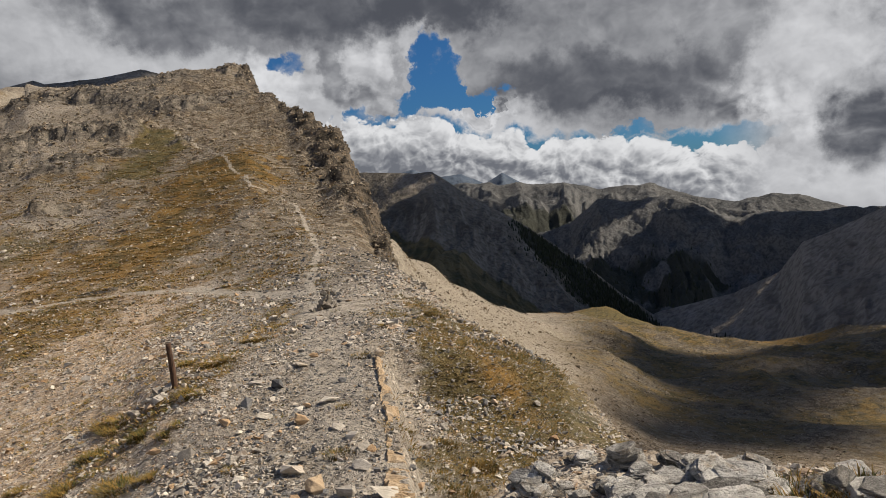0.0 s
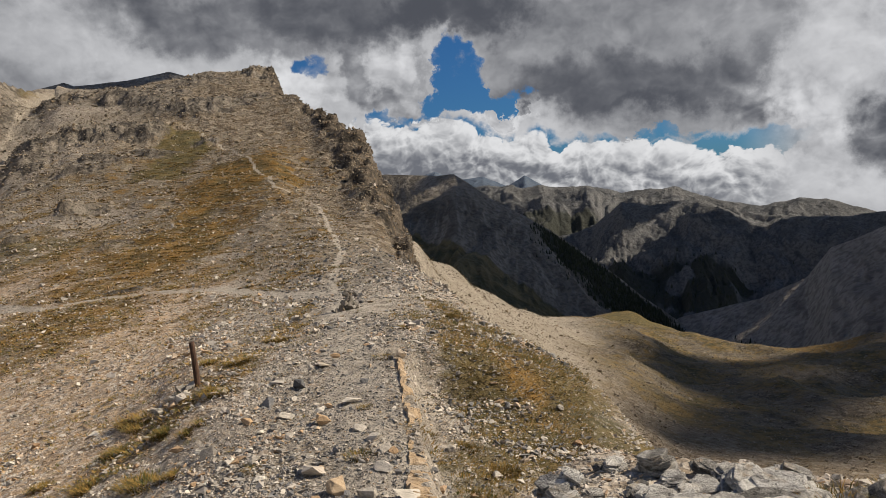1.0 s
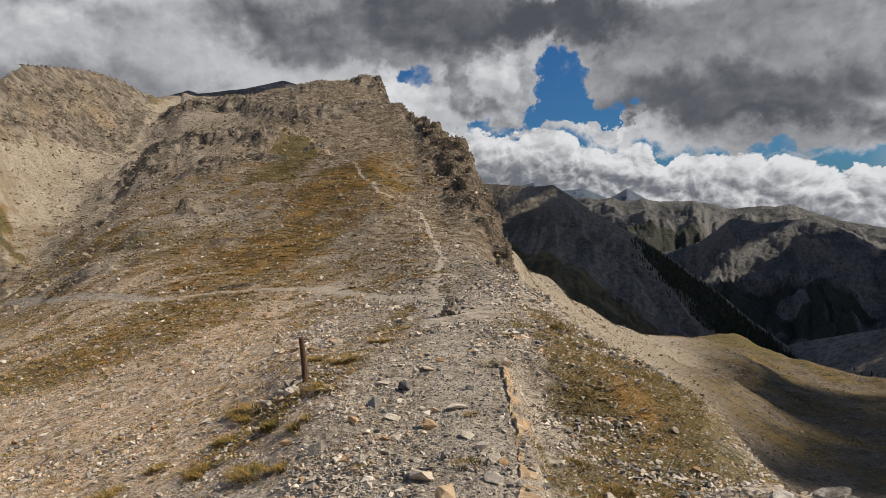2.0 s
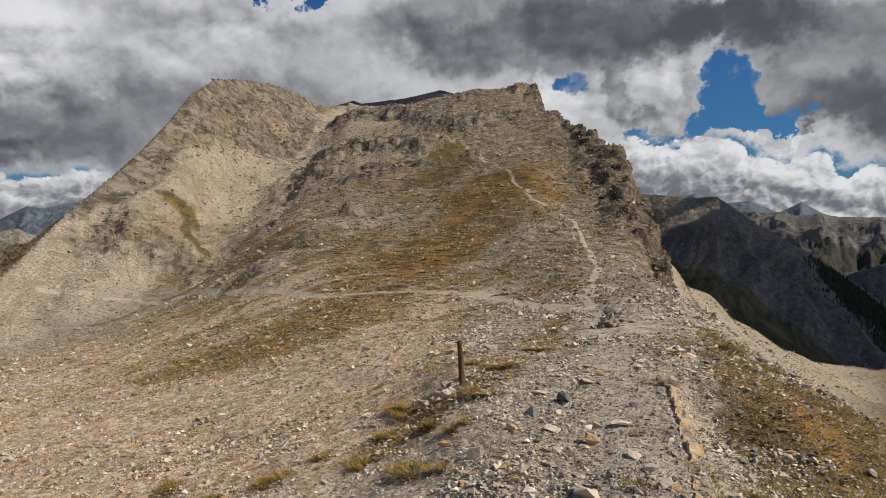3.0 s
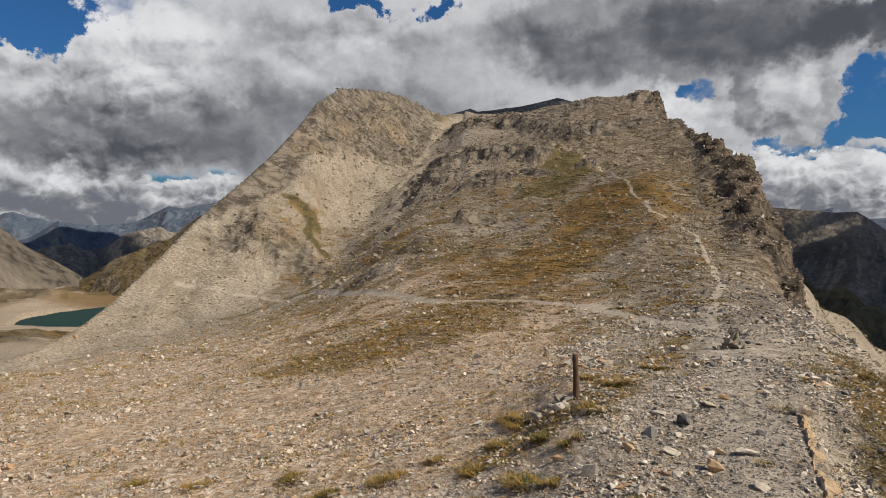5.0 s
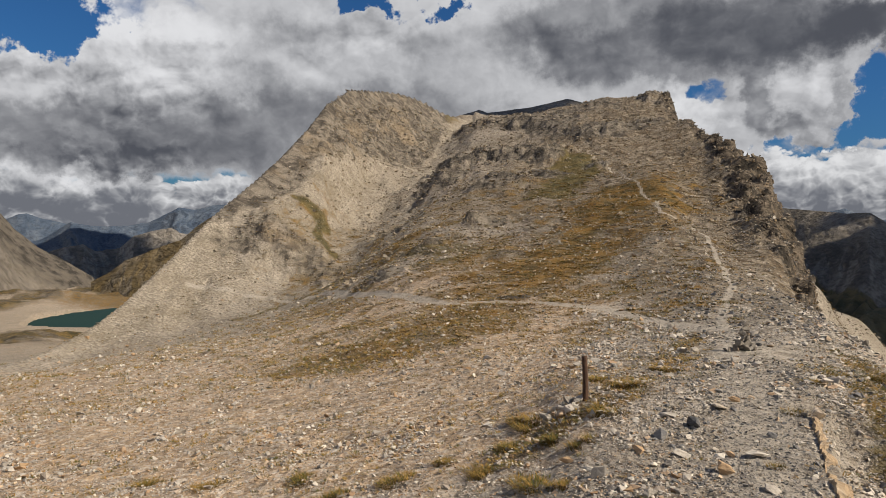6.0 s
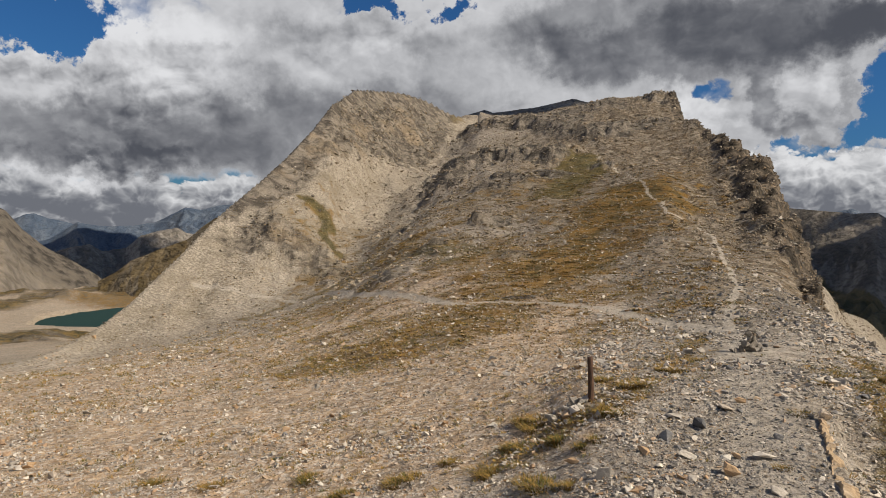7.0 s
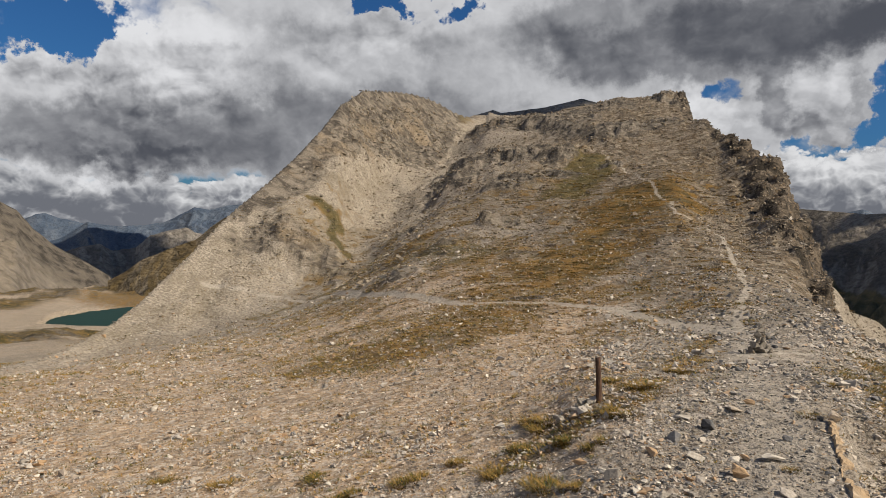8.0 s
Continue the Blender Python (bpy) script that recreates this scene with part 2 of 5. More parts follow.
FLANK_E = ((12, (-19.4, -11.9, -7.1, -3.0, -1.2, 0.4, 3.2, 6.2, 8.5, 4, 3, 2, 0)),
           (14.6, (-19.3, -11.8, -6.7, -3.5, -0.8, 1.8, 4.2, 6.0, 6, 3, 2, 0, 0)),
           (17.5, (-19.4, -11.9, -6.8, -5.0, -2.1, 0.8, 3.0, 3, 3, 2, 0, 0, 0)),
           (24, (-20.5, -13.2, -9.6, -6, -4, 0, 0, 0, 0, 0, 0, 0, 0)),
           (31, (-23, -15.4, -12.0, -8, -6, 0, 0, 0, 0, 0, 0, 0, 0)),
           (38, (-25.0, -17.7, -14, -10, -8, 0, 0, 0, 0, 0, 0, 0, 0)),
           (180, (-27, -21, -17, -12, -10, 0, 0, 0, 0, 0, 0, 0, 0)))
EDGE_R = (9, 14.5, 17, 20, 24.5, 28, 35, 48, 60, 78, 92, 105, 120, 140, 165, 185, 200, 260, 450)
EDGE_AZ = (62, 40.8, 37.3, 33.6, 29.8, 25.8, 21.6, 18.6, 17.8, 17.6, 16.9, 16.2, 15.3, 14.9, 12.9, 10.6, 9.1, 7.6, 7)
# the peak to the west: its crest by bearing, distance and sight angle, over an even face of scree
CREST_AZ = (-60, -44.4, -40.5, -37.9, -35.5, -33.2, -30.4, -29.1, -26.1, -24.4, -22.2, -20.4, -18.6, -15.8, -12, -8.8, -4, 4)
CREST_R = (80, 86, 93, 101, 110, 119, 132, 138, 152, 162, 178, 198, 225, 250, 272, 292, 310, 330)
CREST_EL = (-17, -12.5, -11.0, -9.4, -6.9, -4.2, -1.15, 0.25, 2.95, 4.65, 7.07, 9.6, 10.9, 10.95, 10.25, 9.2, 5, -6)
# the east side: talus under the cliff, then a hummocky shelf
BOWL_R = (20, 40, 70, 110, 170, 240, 320, 400, 470)
BOWL = ((14, (-50, -40, -30, -25, -22, -20, -18, -16, -14)), (18, (-45, -32, -16, -3.4, -5, -8, -10, -12, -13)),
        (21, (-42, -28, -15, -8.5, -5.6, -7, -9, -11, -12)), (24, (-40, -26, -17, -12, -8.8, -7.9, -9.5, -11, -12)),
        (27, (-40, -26, -19, -14.5, -11, -9.8, -9.6, -10.5, -11)), (30, (-40, -27, -20.5, -16.5, -13.5, -11.8, -10.9, -10.5, -11.3)),
        (35, (-40, -29, -23, -19, -16, -14.3, -12.0, -10.8, -10.3)))
BOWL_E = ((41, (-40, -31, -25.5, -21.5, -18.5, -16.5, -13.8, -12.0, -12.4)), (48, (-40, -32, -26, -22, -19, -16.5, -14, -12.7, -13)),
          (56, (-40, -32, -26, -22, -18.5, -15.5, -12.8, -11.2, -12)), (75, (-40, -32, -26, -21, -17.5, -14, -11, -10, -12)),
          (180, (-40, -32, -26, -21, -18, -16, -15, -14, -13)))


def softmax(a, b, k):
    h = np.clip(0.5 + 0.5 * (a - b) / k, 0, 1)
    return b + (a - b) * h + k * h * (1 - h)


def polar(x, y):
    return np.degrees(np.arctan2(x, y)), np.maximum(np.hypot(x, y), 0.3)


def cliff_band(az, r):
    """How much of the crest's east edge is bare cliff, 0 to 1."""
    edge = np.interp(r, EDGE_R, EDGE_AZ)
    width = np.interp(r, (56, 71, 83, 102, 131, 157, 175, 190, 270), (0.6, 1.9, 3.4, 4.0, 4.1, 3.1, 1.5, 1.0, 0.9))
    width = width * (1 + 0.22 * fbm(r * np.sin(np.radians(az)), r * np.cos(np.radians(az)), 14, 3, 35))
    return step(az, edge - width, edge - 0.66 * width) * (1 - step(az, edge + 0.4, edge + 2.2)) * step(r, 52, 66) * (1 - step(r, 262, 285))


def peak_height(az, r):
    crest = np.interp(az, CREST_AZ, CREST_R)
    top = EYE + crest * np.tan(np.radians(np.interp(az, CREST_AZ, CREST_EL)))
    below = np.maximum(crest - r, 0)
    z = top - 0.66 * below + 0.0006 * below ** 2 - 0.75 * np.maximum(r - crest, 0)
    return np.where((az > 4) | (az < -60), -400.0, z)


def crest_drop(x, y):
    """How far this side of the peak's crest, in metres."""
    az, r = polar(x, y)
    return np.interp(az, CREST_AZ, CREST_R) - r


def base_height(x, y, part=False):
    """The large forms, without stones and roughness."""
    az, r = polar(x, y)
    lim = np.clip(az, -180, np.interp(r, EDGE_R, EDGE_AZ))
    rows = FLANK_W + FLANK_M + FLANK_E
    a = blend_rows(lim, np.clip(r, 12, 450), [q[0] for q in rows], FLANK_R, [q[1] for q in rows])
    a = a - np.interp(r, (10, 20, 60, 100, 200), (1.6, 3.0, 3.2, 3.8, 4.2)) * r * np.radians(np.maximum(az - lim, 0))
    far = np.interp(r, (450, 700, 1200, 4800), (0, 1, 1.6, 3.0))
    a = a * np.clip(1 - far, 0, 1) + np.minimum(far, 1) * np.where(az > 12, -900.0, np.interp(r, (700, 1200, 4800), (-62, -260, -380)))
    p = peak_height(az, r)
    if part:
        return step(p - a + 3.0 * fbm(x, y, 16, 3, 57), -4.0, 7.0)
    rows = BOWL + BOWL_E
    b = blend_rows(az, np.clip(r, 20, 470), [q[0] for q in rows], BOWL_R, [q[1] for q in rows])
    b = np.where(r > 470, np.minimum(b, b - np.interp(r, (470, 700, 1100, 2000, 4800), (0, 150, 330, 700, 800))), b)
    b = np.where(az < 13, -400.0, b)
    z = softmax(softmax(a, p, 0.5 + np.interp(r, (40, 90, 130, 200, 260, 300), (1, 6, 15, 14, 7, 3))), b, 0.15 + 0.006 * r)
    reach = 2.3 + 2.7 * step(az, 20, 33) * (1 - step(az, 80, 130))
    s = step(r, reach, reach + 7.6)
    z12 = np.where(r < 14, np.minimum(z, 0.6), z)
    lip = 2.4 - 0.42 * step(az, 20, 30) * (1 - step(az, 90, 130)) * step(r, 1.5, 3.5)
    return np.where(r < 14, z12 * s + lip * (1 - s), z)


def terrace(z, rise, ramp):
    """Beds: level treads with steep risers."""
    f = z / rise
    return rise * (np.floor(f) + step(f - np.floor(f), ramp, 1.0))


def rough_height(x, y):
    """Height with hummocks, gullies, cliff ledges and small roughness."""
    az, r = polar(x, y)
    z = base_height(x, y)
    band = cliff_band(az, r)
    edge = np.interp(r, EDGE_R, EDGE_AZ)
    rim = np.where((az < -8) & (az > -60), 0.15 + 0.85 * step(crest_drop(x, y), 4, 18), 1.0)
    lump = np.clip(r / 60, 0.0, 3.0) * rim * (1 - 0.88 * step(az - edge, 0.0, 2.0))
    z = z + lump * (0.55 * fbm(x, y, 22, 4, 3) + 0.3 * ridged(x, y, 9, 3, 11)) * (1 - 0.6 * step(r, 300, 420)) * step(r, 14, 60)
    # bare strata on the peak, on the knob and under its brow
    rock = crag_mask(x, y)
    ledges = ridged(x + 3 * fbm(x, y, 12, 2, 25), y * 0.8, 8, 5, 21, 0.62)
    z = z + rock * np.where(az < -9, 0.06 + 0.94 * step(crest_drop(x, y), 6, 22), 1.0) * (2.2 * ledges * step(r, 40, 120) + 1.2 * ridged(x, y, 3.5, 4, 27, 0.6) * (0.25 + 0.75 * step(r, 45, 100)))
    beds = terrace(z + 0.12 * x + 0.8 * fbm(x, y, 14, 3, 29), 1.9, 0.5) - 0.12 * x - 0.8 * fbm(x, y, 14, 3, 29)
    z = z + 0.6 * step(rock, 0.25, 0.7) * step(r, 60, 110) * np.where(az < -9, step(crest_drop(x, y), 6, 22), 1.0) * (beds - z)
    # the cliff steps down in ledges between steep clefts
    cleft = 1 - step(np.abs(vnoise(x * 0.9 - y * 0.5, y * 0.35 + x * 0.2, 6, 31)), 0.0, 0.30)
    torn = z + 1.0 * ridged(x, y, 9, 4, 33, 0.6) + 0.5 * fbm(x, y, 3, 3, 37) + 0.1
    torn = terrace(torn, 3.2, 0.5) - 3.4 * cleft + 0.7 * ridged(x, y, 2.6, 4, 39, 0.62)
    z = z + band * (1 - 0.75 * step(r, 165, 195)) * (torn - z)
    # undulating shelf to the east, runnels on the talus
    east = step(az, 26, 36) * step(r, 110, 190) * (1 - step(r, 520, 700))
    z = z + east * (6.0 * fbm(x, y, 85, 2, 41) + 7.0 * (ridged(x + 14 * fbm(x, y, 60, 2, 49), y, 74, 2, 43) - 0.3) + 1.6 * ridged(x, y, 24, 3, 45))
    z = z + 2.6 * strokes(x, y, BULGES, 181) - 2.2 * along(x, y, COULOIR, 15) * step(r, 100, 130)
    z = z + step(r, 55, 90) * (1 - step(r, 240, 290)) * (1 - step(az, 10, 13)) * step(az, -20, -14) * 1.5 * ridged(0.82 * x + 0.57 * y, 0.45 * (0.82 * y - 0.57 * x), 19, 4, 53, 0.55)
    z = z + 0.5 * spot(x, y, -24.6, 131, 11, 16, 12) + 0.8 * spot(x, y, -18.0, 178, 8, 20, 14) + 0.8 * spot(x, y, -14.0, 200, 9, 16, 0)
    # runnels down the peak's scree
    chute = base_height(x, y, True) * (1 - rock)
    z = z + chute * 0.7 * (ridged(r * np.radians(az) * 1.0 + 0.25 * r, 0.12 * r, 9, 4, 47, 0.6) - 0.2)
    # trodden and broken surface near by
    close = (1 - step(r, 70, 140))
    z = z + close * (0.10 * fbm(x, y, 2.6, 4, 51) + 0.045 * ridged(x, y, 0.55, 3, 55) * (1 - step(r, 25, 60))) * (1 - 0.6 * path_mask(x, y))
    # the ground is lower on the ledge's east side
    side, run = ledge_side(x, y)
    z = z - 0.8 * step(side, 0.10, 0.5) * (1 - 0.8 * step(side, 1.2, 4.5)) * step(run, -2, 1) * (1 - step(run, 8.6, 10.5))
    z = z + 0.10 * knob_mask(x, y) * ridged(x, y, 0.7, 5, 61, 0.6)
    return z


def ledge_side(x, y):
    """Across and along the ledge beside the path, in metres."""
    return (x - 2.7) * 0.966 - (y - 8.3) * 0.2595, (x - 2.7) * 0.2595 + (y - 8.3) * 0.966


def ledge_mask(x, y):
    side, run = ledge_side(x, y)
    return step(side, -0.3, -0.1) * (1 - step(side, 0.7, 1.0)) * step(run, -0.8, 0) * (1 - step(run, 9.2, 9.8))


def knob_mask(x, y):
    az, r = polar(x, y)
    return step(r, 2.6, 3.6) * (1 - step(r, 6.5, 9.0)) * step(az, 24, 31) * (1 - step(az, 100, 140))


def spot(x, y, az, r, wide, long, turn=0.0):
    """A soft patch centred at a bearing and distance, in metres."""
    cx, cy = r * math.sin(radians(az)), r * math.cos(radians(az))
    ca, sa = math.cos(radians(turn)), math.sin(radians(turn))
    u, v = (x - cx) * ca + (y - cy) * sa, -(x - cx) * sa + (y - cy) * ca
    d = np.sqrt((u / wide) ** 2 + (v / long) ** 2) + 0.75 * fbm(x, y, 0.6 * (wide + long), 5, 71, 0.6)
    return 1 - step(d, 0.35, 1.15)


def along(x, y, points, wide):
    """1 on a line through (bearing, distance) points, 0 off it."""
    p = np.array([(r * math.sin(radians(a)), r * math.cos(radians(a))) for a, r in points])
    x, y = x + 0.7 * fbm(x, y, 9, 3, 81), y + 0.7 * fbm(x, y, 9, 3, 83)
    best = np.full(np.shape(x), 1e9)
    for (ax, ay), (bx, by) in zip(p[:-1], p[1:]):
        dx, dy = bx - ax, by - ay
        t = np.clip(((x - ax) * dx + (y - ay) * dy) / (dx * dx + dy * dy), 0, 1)
        best = np.minimum(best, np.hypot(x - ax - t * dx, y - ay - t * dy))
    return 1 - step(best, 0.5 * wide, wide)


def strokes(x, y, lines, seed):
    """The largest of several soft bands, each given by (bearing, distance) points, half a width and an amount."""
    torn = 0.55 * fbm(x, y, 13, 4, seed, 0.6) + 0.45 * fbm(x, y, 3.2, 4, seed + 7, 0.6)
    out = np.zeros(np.shape(x))
    for points, wide, amount in lines:
        p = [(r * math.sin(radians(a)), r * math.cos(radians(a))) for a, r in points]
        best = np.full(np.shape(x), 1e9)
        for (ax, ay), (bx, by) in zip(p[:-1], p[1:]) if len(p) > 1 else [(p[0], (p[0][0] + 0.1, p[0][1]))]:
            dx, dy = bx - ax, by - ay
            t = np.clip(((x - ax) * dx + (y - ay) * dy) / (dx * dx + dy * dy), 0, 1)
            best = np.minimum(best, np.hypot(x - ax - t * dx, y - ay - t * dy))
        out = np.maximum(out, amount * (1 - step(best / wide + 1.1 * torn, 0.4, 1.15)))
    return out


RIDGE_TRAIL = ((16, 7), (14, 12), (12, 20), (11.8, 28.4), (11.3, 32.3), (11.0, 36.8), (11.8, 46), (12.4, 53.7), (11.2, 66.7), (10.5, 85), (9.4, 94), (6.9, 95), (6.6, 105), (5.3, 126), (2.9, 153), (1.3, 170), (-0.1, 188))
FLANK_TRAIL = ((11.5, 33), (10, 34.9), (7.1, 37.9), (4.2, 41.8), (1.2, 45.9), (-2.4, 48.8), (-6.1, 52), (-9.9, 54), (-12.6, 59.3), (-17.2, 76), (-20, 99), (-24.5, 115), (-28, 116.6), (-31, 118))
EAST_TRAIL = ((12.2, 29.1), (13.5, 28), (15.6, 28.3), (17.4, 28.6), (19.3, 29.4))


def path_mask(x, y):
    m = np.maximum(0.6 * along(x, y, RIDGE_TRAIL[:4], 1.0), 0.95 * along(x, y, RIDGE_TRAIL[3:], 0.34))
    return np.maximum(m, np.maximum(1.0 * along(x, y, FLANK_TRAIL, 0.72), 0.8 * along(x, y, EAST_TRAIL, 0.4)))


COULOIR = ((-8.9, 283), (-10.4, 258), (-11.7, 229), (-13.6, 190), (-15, 173), (-16.8, 142), (-19, 124), (-21.8, 107))
BULGES = ((((-9.8, 178), (-6.5, 182), (-2.8, 172)), 11, 1.0), (((-7.5, 258), (-3.8, 246), (-0.5, 219), (2.2, 203)), 9, 0.7), (((-25, 136), (-22.7, 133)), 7, 0.6))
CRAG_BANDS = ((((-7.5, 256), (-3.8, 243), (-0.5, 216), (2.2, 199), (4.8, 209)), 13, 0.8), (((-11.7, 165), (-9.8, 176), (-6.5, 178), (-2.8, 168)), 9, 0.95), (((-6, 141), (-2.3, 149)), 7, 0.7),
              (((-27.2, 131), (-25, 134), (-22.7, 131), (-20.9, 127)), 7.5, 0.62), (((15.5, 52), (16.5, 38)), 3.0, 0.6))
OUTCROPS = ((((-16.8, 84), (-15, 80)), 2.6, 0.85), (((-14.5, 135),), 4, 0.7), (((-7, 104),), 4, 0.7), (((-5.1, 75),), 3, 0.6), (((-20.4, 118),), 3, 0.6), (((-5.2, 53.5), (-2.9, 53)), 1.4, 0.8),
            (((1.8, 155),), 4, 0.7), (((-11.7, 93),), 3.5, 0.6), (((-0.5, 80),), 3, 0.5), (((4.4, 64),), 2.5, 0.5))


def crag_mask(x, y):
    az, r = polar(x, y)
    below = crest_drop(x, y) + 12 * fbm(x, y, 24, 4, 63, 0.6)
    deep = np.interp(az, (-27, -22, -18, -13, -10), (4, 20, 42, 48, 26))
    m = 0.9 * step(below, -20, -6) * (1 - step(below, 0.8 * deep, 1.35 * deep + 4)) * step(az, -34, -24) * (1 - step(az, -12, -8.5))
    for a, d, wide, long, turn, amount in ((-2, 245, 40, 20, 0, 0.6), (7, 255, 12, 16, 0, 1.0)):
        m = np.maximum(m, amount * spot(x, y, a, d, wide, long, turn))
    m = np.maximum(m, strokes(x, y, CRAG_BANDS + OUTCROPS, 141))
    return m * (0.8 + 0.2 * step(fbm(x, y, 16, 3, 67), -0.35, 0.25))


OCHRE = ((((4.6, 122), (6.0, 109), (3.6, 103)), 9, 1.15), (((3.6, 102), (1.6, 92), (0, 75), (-1.8, 63)), 7.0, 0.9), (((2.2, 78), (0, 66)), 5, 0.55), (((-10.2, 107), (-13.5, 106)), 4.5, 0.75),
         (((-8.9, 73), (-12.6, 82)), 4, 0.62), (((-15, 54), (-10.8, 53)), 3.4, 0.45), (((-5, 45), (-9, 39)), 3, 0.4), (((1.4, 88), (-2, 64), (-6, 52), (-10, 45), (-16, 42)), 8, 0.66), (((-5, 75), (-10, 88), (-14, 100)), 6.5, 0.66), (((9.5, 34), (8, 30), (7, 24)), 1.2, 0.6), (((4, 21), (1.5, 18.5), (-3, 17.5), (-7, 16)), 0.9, 0.62))
OLIVE = ((((0.4, 163), (0, 144), (-1, 132), (-2.3, 124)), 6.5, 1.15), (((-22.6, 150), (-21.4, 149), (-20.3, 146)), 2.0, 0.9), (((-20.3, 146), (-21, 141), (-20, 137), (-19.5, 133.7)), 1.3, 0.9),
         (((-18.1, 107), (-20.9, 108), (-24, 108), (-27, 104.5)), 1.8, 0.6), (((-1, 234), (-0.5, 228)), 5, 0.6), (((-3, 190), (-2, 192)), 5, 0.75))
SLOPE_GRASS = ((((22, 25), (27, 20), (32, 16)), 2.6, 0.85), (((29, 14.5), (36, 14)), 1.8, 0.8), (((20, 30), (23, 27)), 2.2, 0.75))
EAST_GRASS = ((((20.8, 26.7), (26, 27), (28.7, 23.2)), 1.9, 0.75), (((28.7, 23), (32, 18.7)), 1.5, 0.65), (((22.5, 18.7), (24.3, 16.4)), 1.1, 0.65), (((23, 12.4), (27, 14.8)), 1.1, 0.65),
              (((17, 27), (19, 24)), 1.2, 0.55), (((34.6, 16.7), (30, 20)), 1.3, 0.65))


def grass_mask(x, y):
    az, r = polar(x, y)
    g = strokes(x, y, OCHRE + OLIVE + EAST_GRASS + SLOPE_GRASS, 161)
    for a, d, wide, long, turn, amount in ((-34, 440, 60, 60, 0, 0.7), (-31, 520, 60, 60, 0, 0.8), (37, 420, 45, 60, 0, 0.9), (44, 330, 50, 30, 0, 0.6), (31, 400, 40, 50, 0, 0.6), (50, 420, 60, 40, 0, 0.7)):
        g = np.maximum(g, amount * spot(x, y, a, d, wide, long, turn))
    drop = crest_drop(x, y)
    g = np.maximum(g, 0.9 * step(drop, -12, -7) * (1 - step(drop + 4 * fbm(x, y, 9, 3, 65), 4, 11)) * step(az, -18.6, -17.2) * (1 - step(az, -11, -8)))
    # thin turf that follows the fall of the west flank, and tussocks in rows above the trail
    u, v = 0.82 * x + 0.57 * y, -0.57 * x + 0.82 * y
    streak = fbm(u / 2.6, v, 6, 5, 91, 0.62)
    west = step(streak, -0.32, 0.28) * (1 - step(az, 7, 13)) * step(r, 13, 34) * (1 - step(r, 125, 190)) * (1 - 0.6 * step(-az, 20, 30))
    g = np.maximum(g, (0.34 + 0.22 * step(r, 30, 55)) * west)
    dots = step(fbm(x, y, 2.0, 3, 99, 0.6), -0.1, 0.4)
    g = np.maximum(g, 0.62 * dots * step(r, 26, 42) * (1 - step(az, 11, 16)) * (1 - step(r, 130, 210)) * (1 - step(-az, 22, 30)))
    return np.clip(g, 0, 1)


def green_mask(x, y):
    """Where the grass is olive and not ochre."""
    g = strokes(x, y, OLIVE + EAST_GRASS, 161)
    for a, d, wide, long, turn in ((37, 420, 60, 70, 0), (-14, 85, 9, 12, 30)):
        g = np.maximum(g, spot(x, y, a, d, wide, long, turn))
    drop = crest_drop(x, y)
    g = np.maximum(g, 0.5 * step(drop, -12, -7) * (1 - step(drop, 4, 11)))
    return g


# ---- materials ----
def surface(name):
    m = bpy.data.materials.new(name)
    m.use_nodes = True
    t = Nodes(m.node_tree)
    return m, t


def finish(m, t, color, rough, normal=None, metal=0.0, shine=0.25):
    shader = t.tree.nodes.new("ShaderNodeBsdfPrincipled")
    for key, value in (("Base Color", color), ("Roughness", rough), ("Metallic", metal), ("Normal", normal)):
        if value is None:
            continue
        if isinstance(value, bpy.types.NodeSocket):
            t.tree.links.new(value, shader.inputs[key])
        else:
            shader.inputs[key].default_value = value if isinstance(value, (int, float)) else (*value, 1)
    shader.inputs["Specular IOR Level"].default_value = shine
    t.tree.links.new(shader.outputs[0], t.tree.nodes.new("ShaderNodeOutputMaterial").inputs[0])
    return m


def bump(t, height, strength, distance, normal=None):
    node = t.tree.nodes.new("ShaderNodeBump")
    node.inputs["Strength"].default_value, node.inputs["Distance"].default_value = strength, distance
    t.tree.links.new(height, node.inputs["Height"])
    if normal is not None:
        t.tree.links.new(normal, node.inputs["Normal"])
    return node.outputs[0]


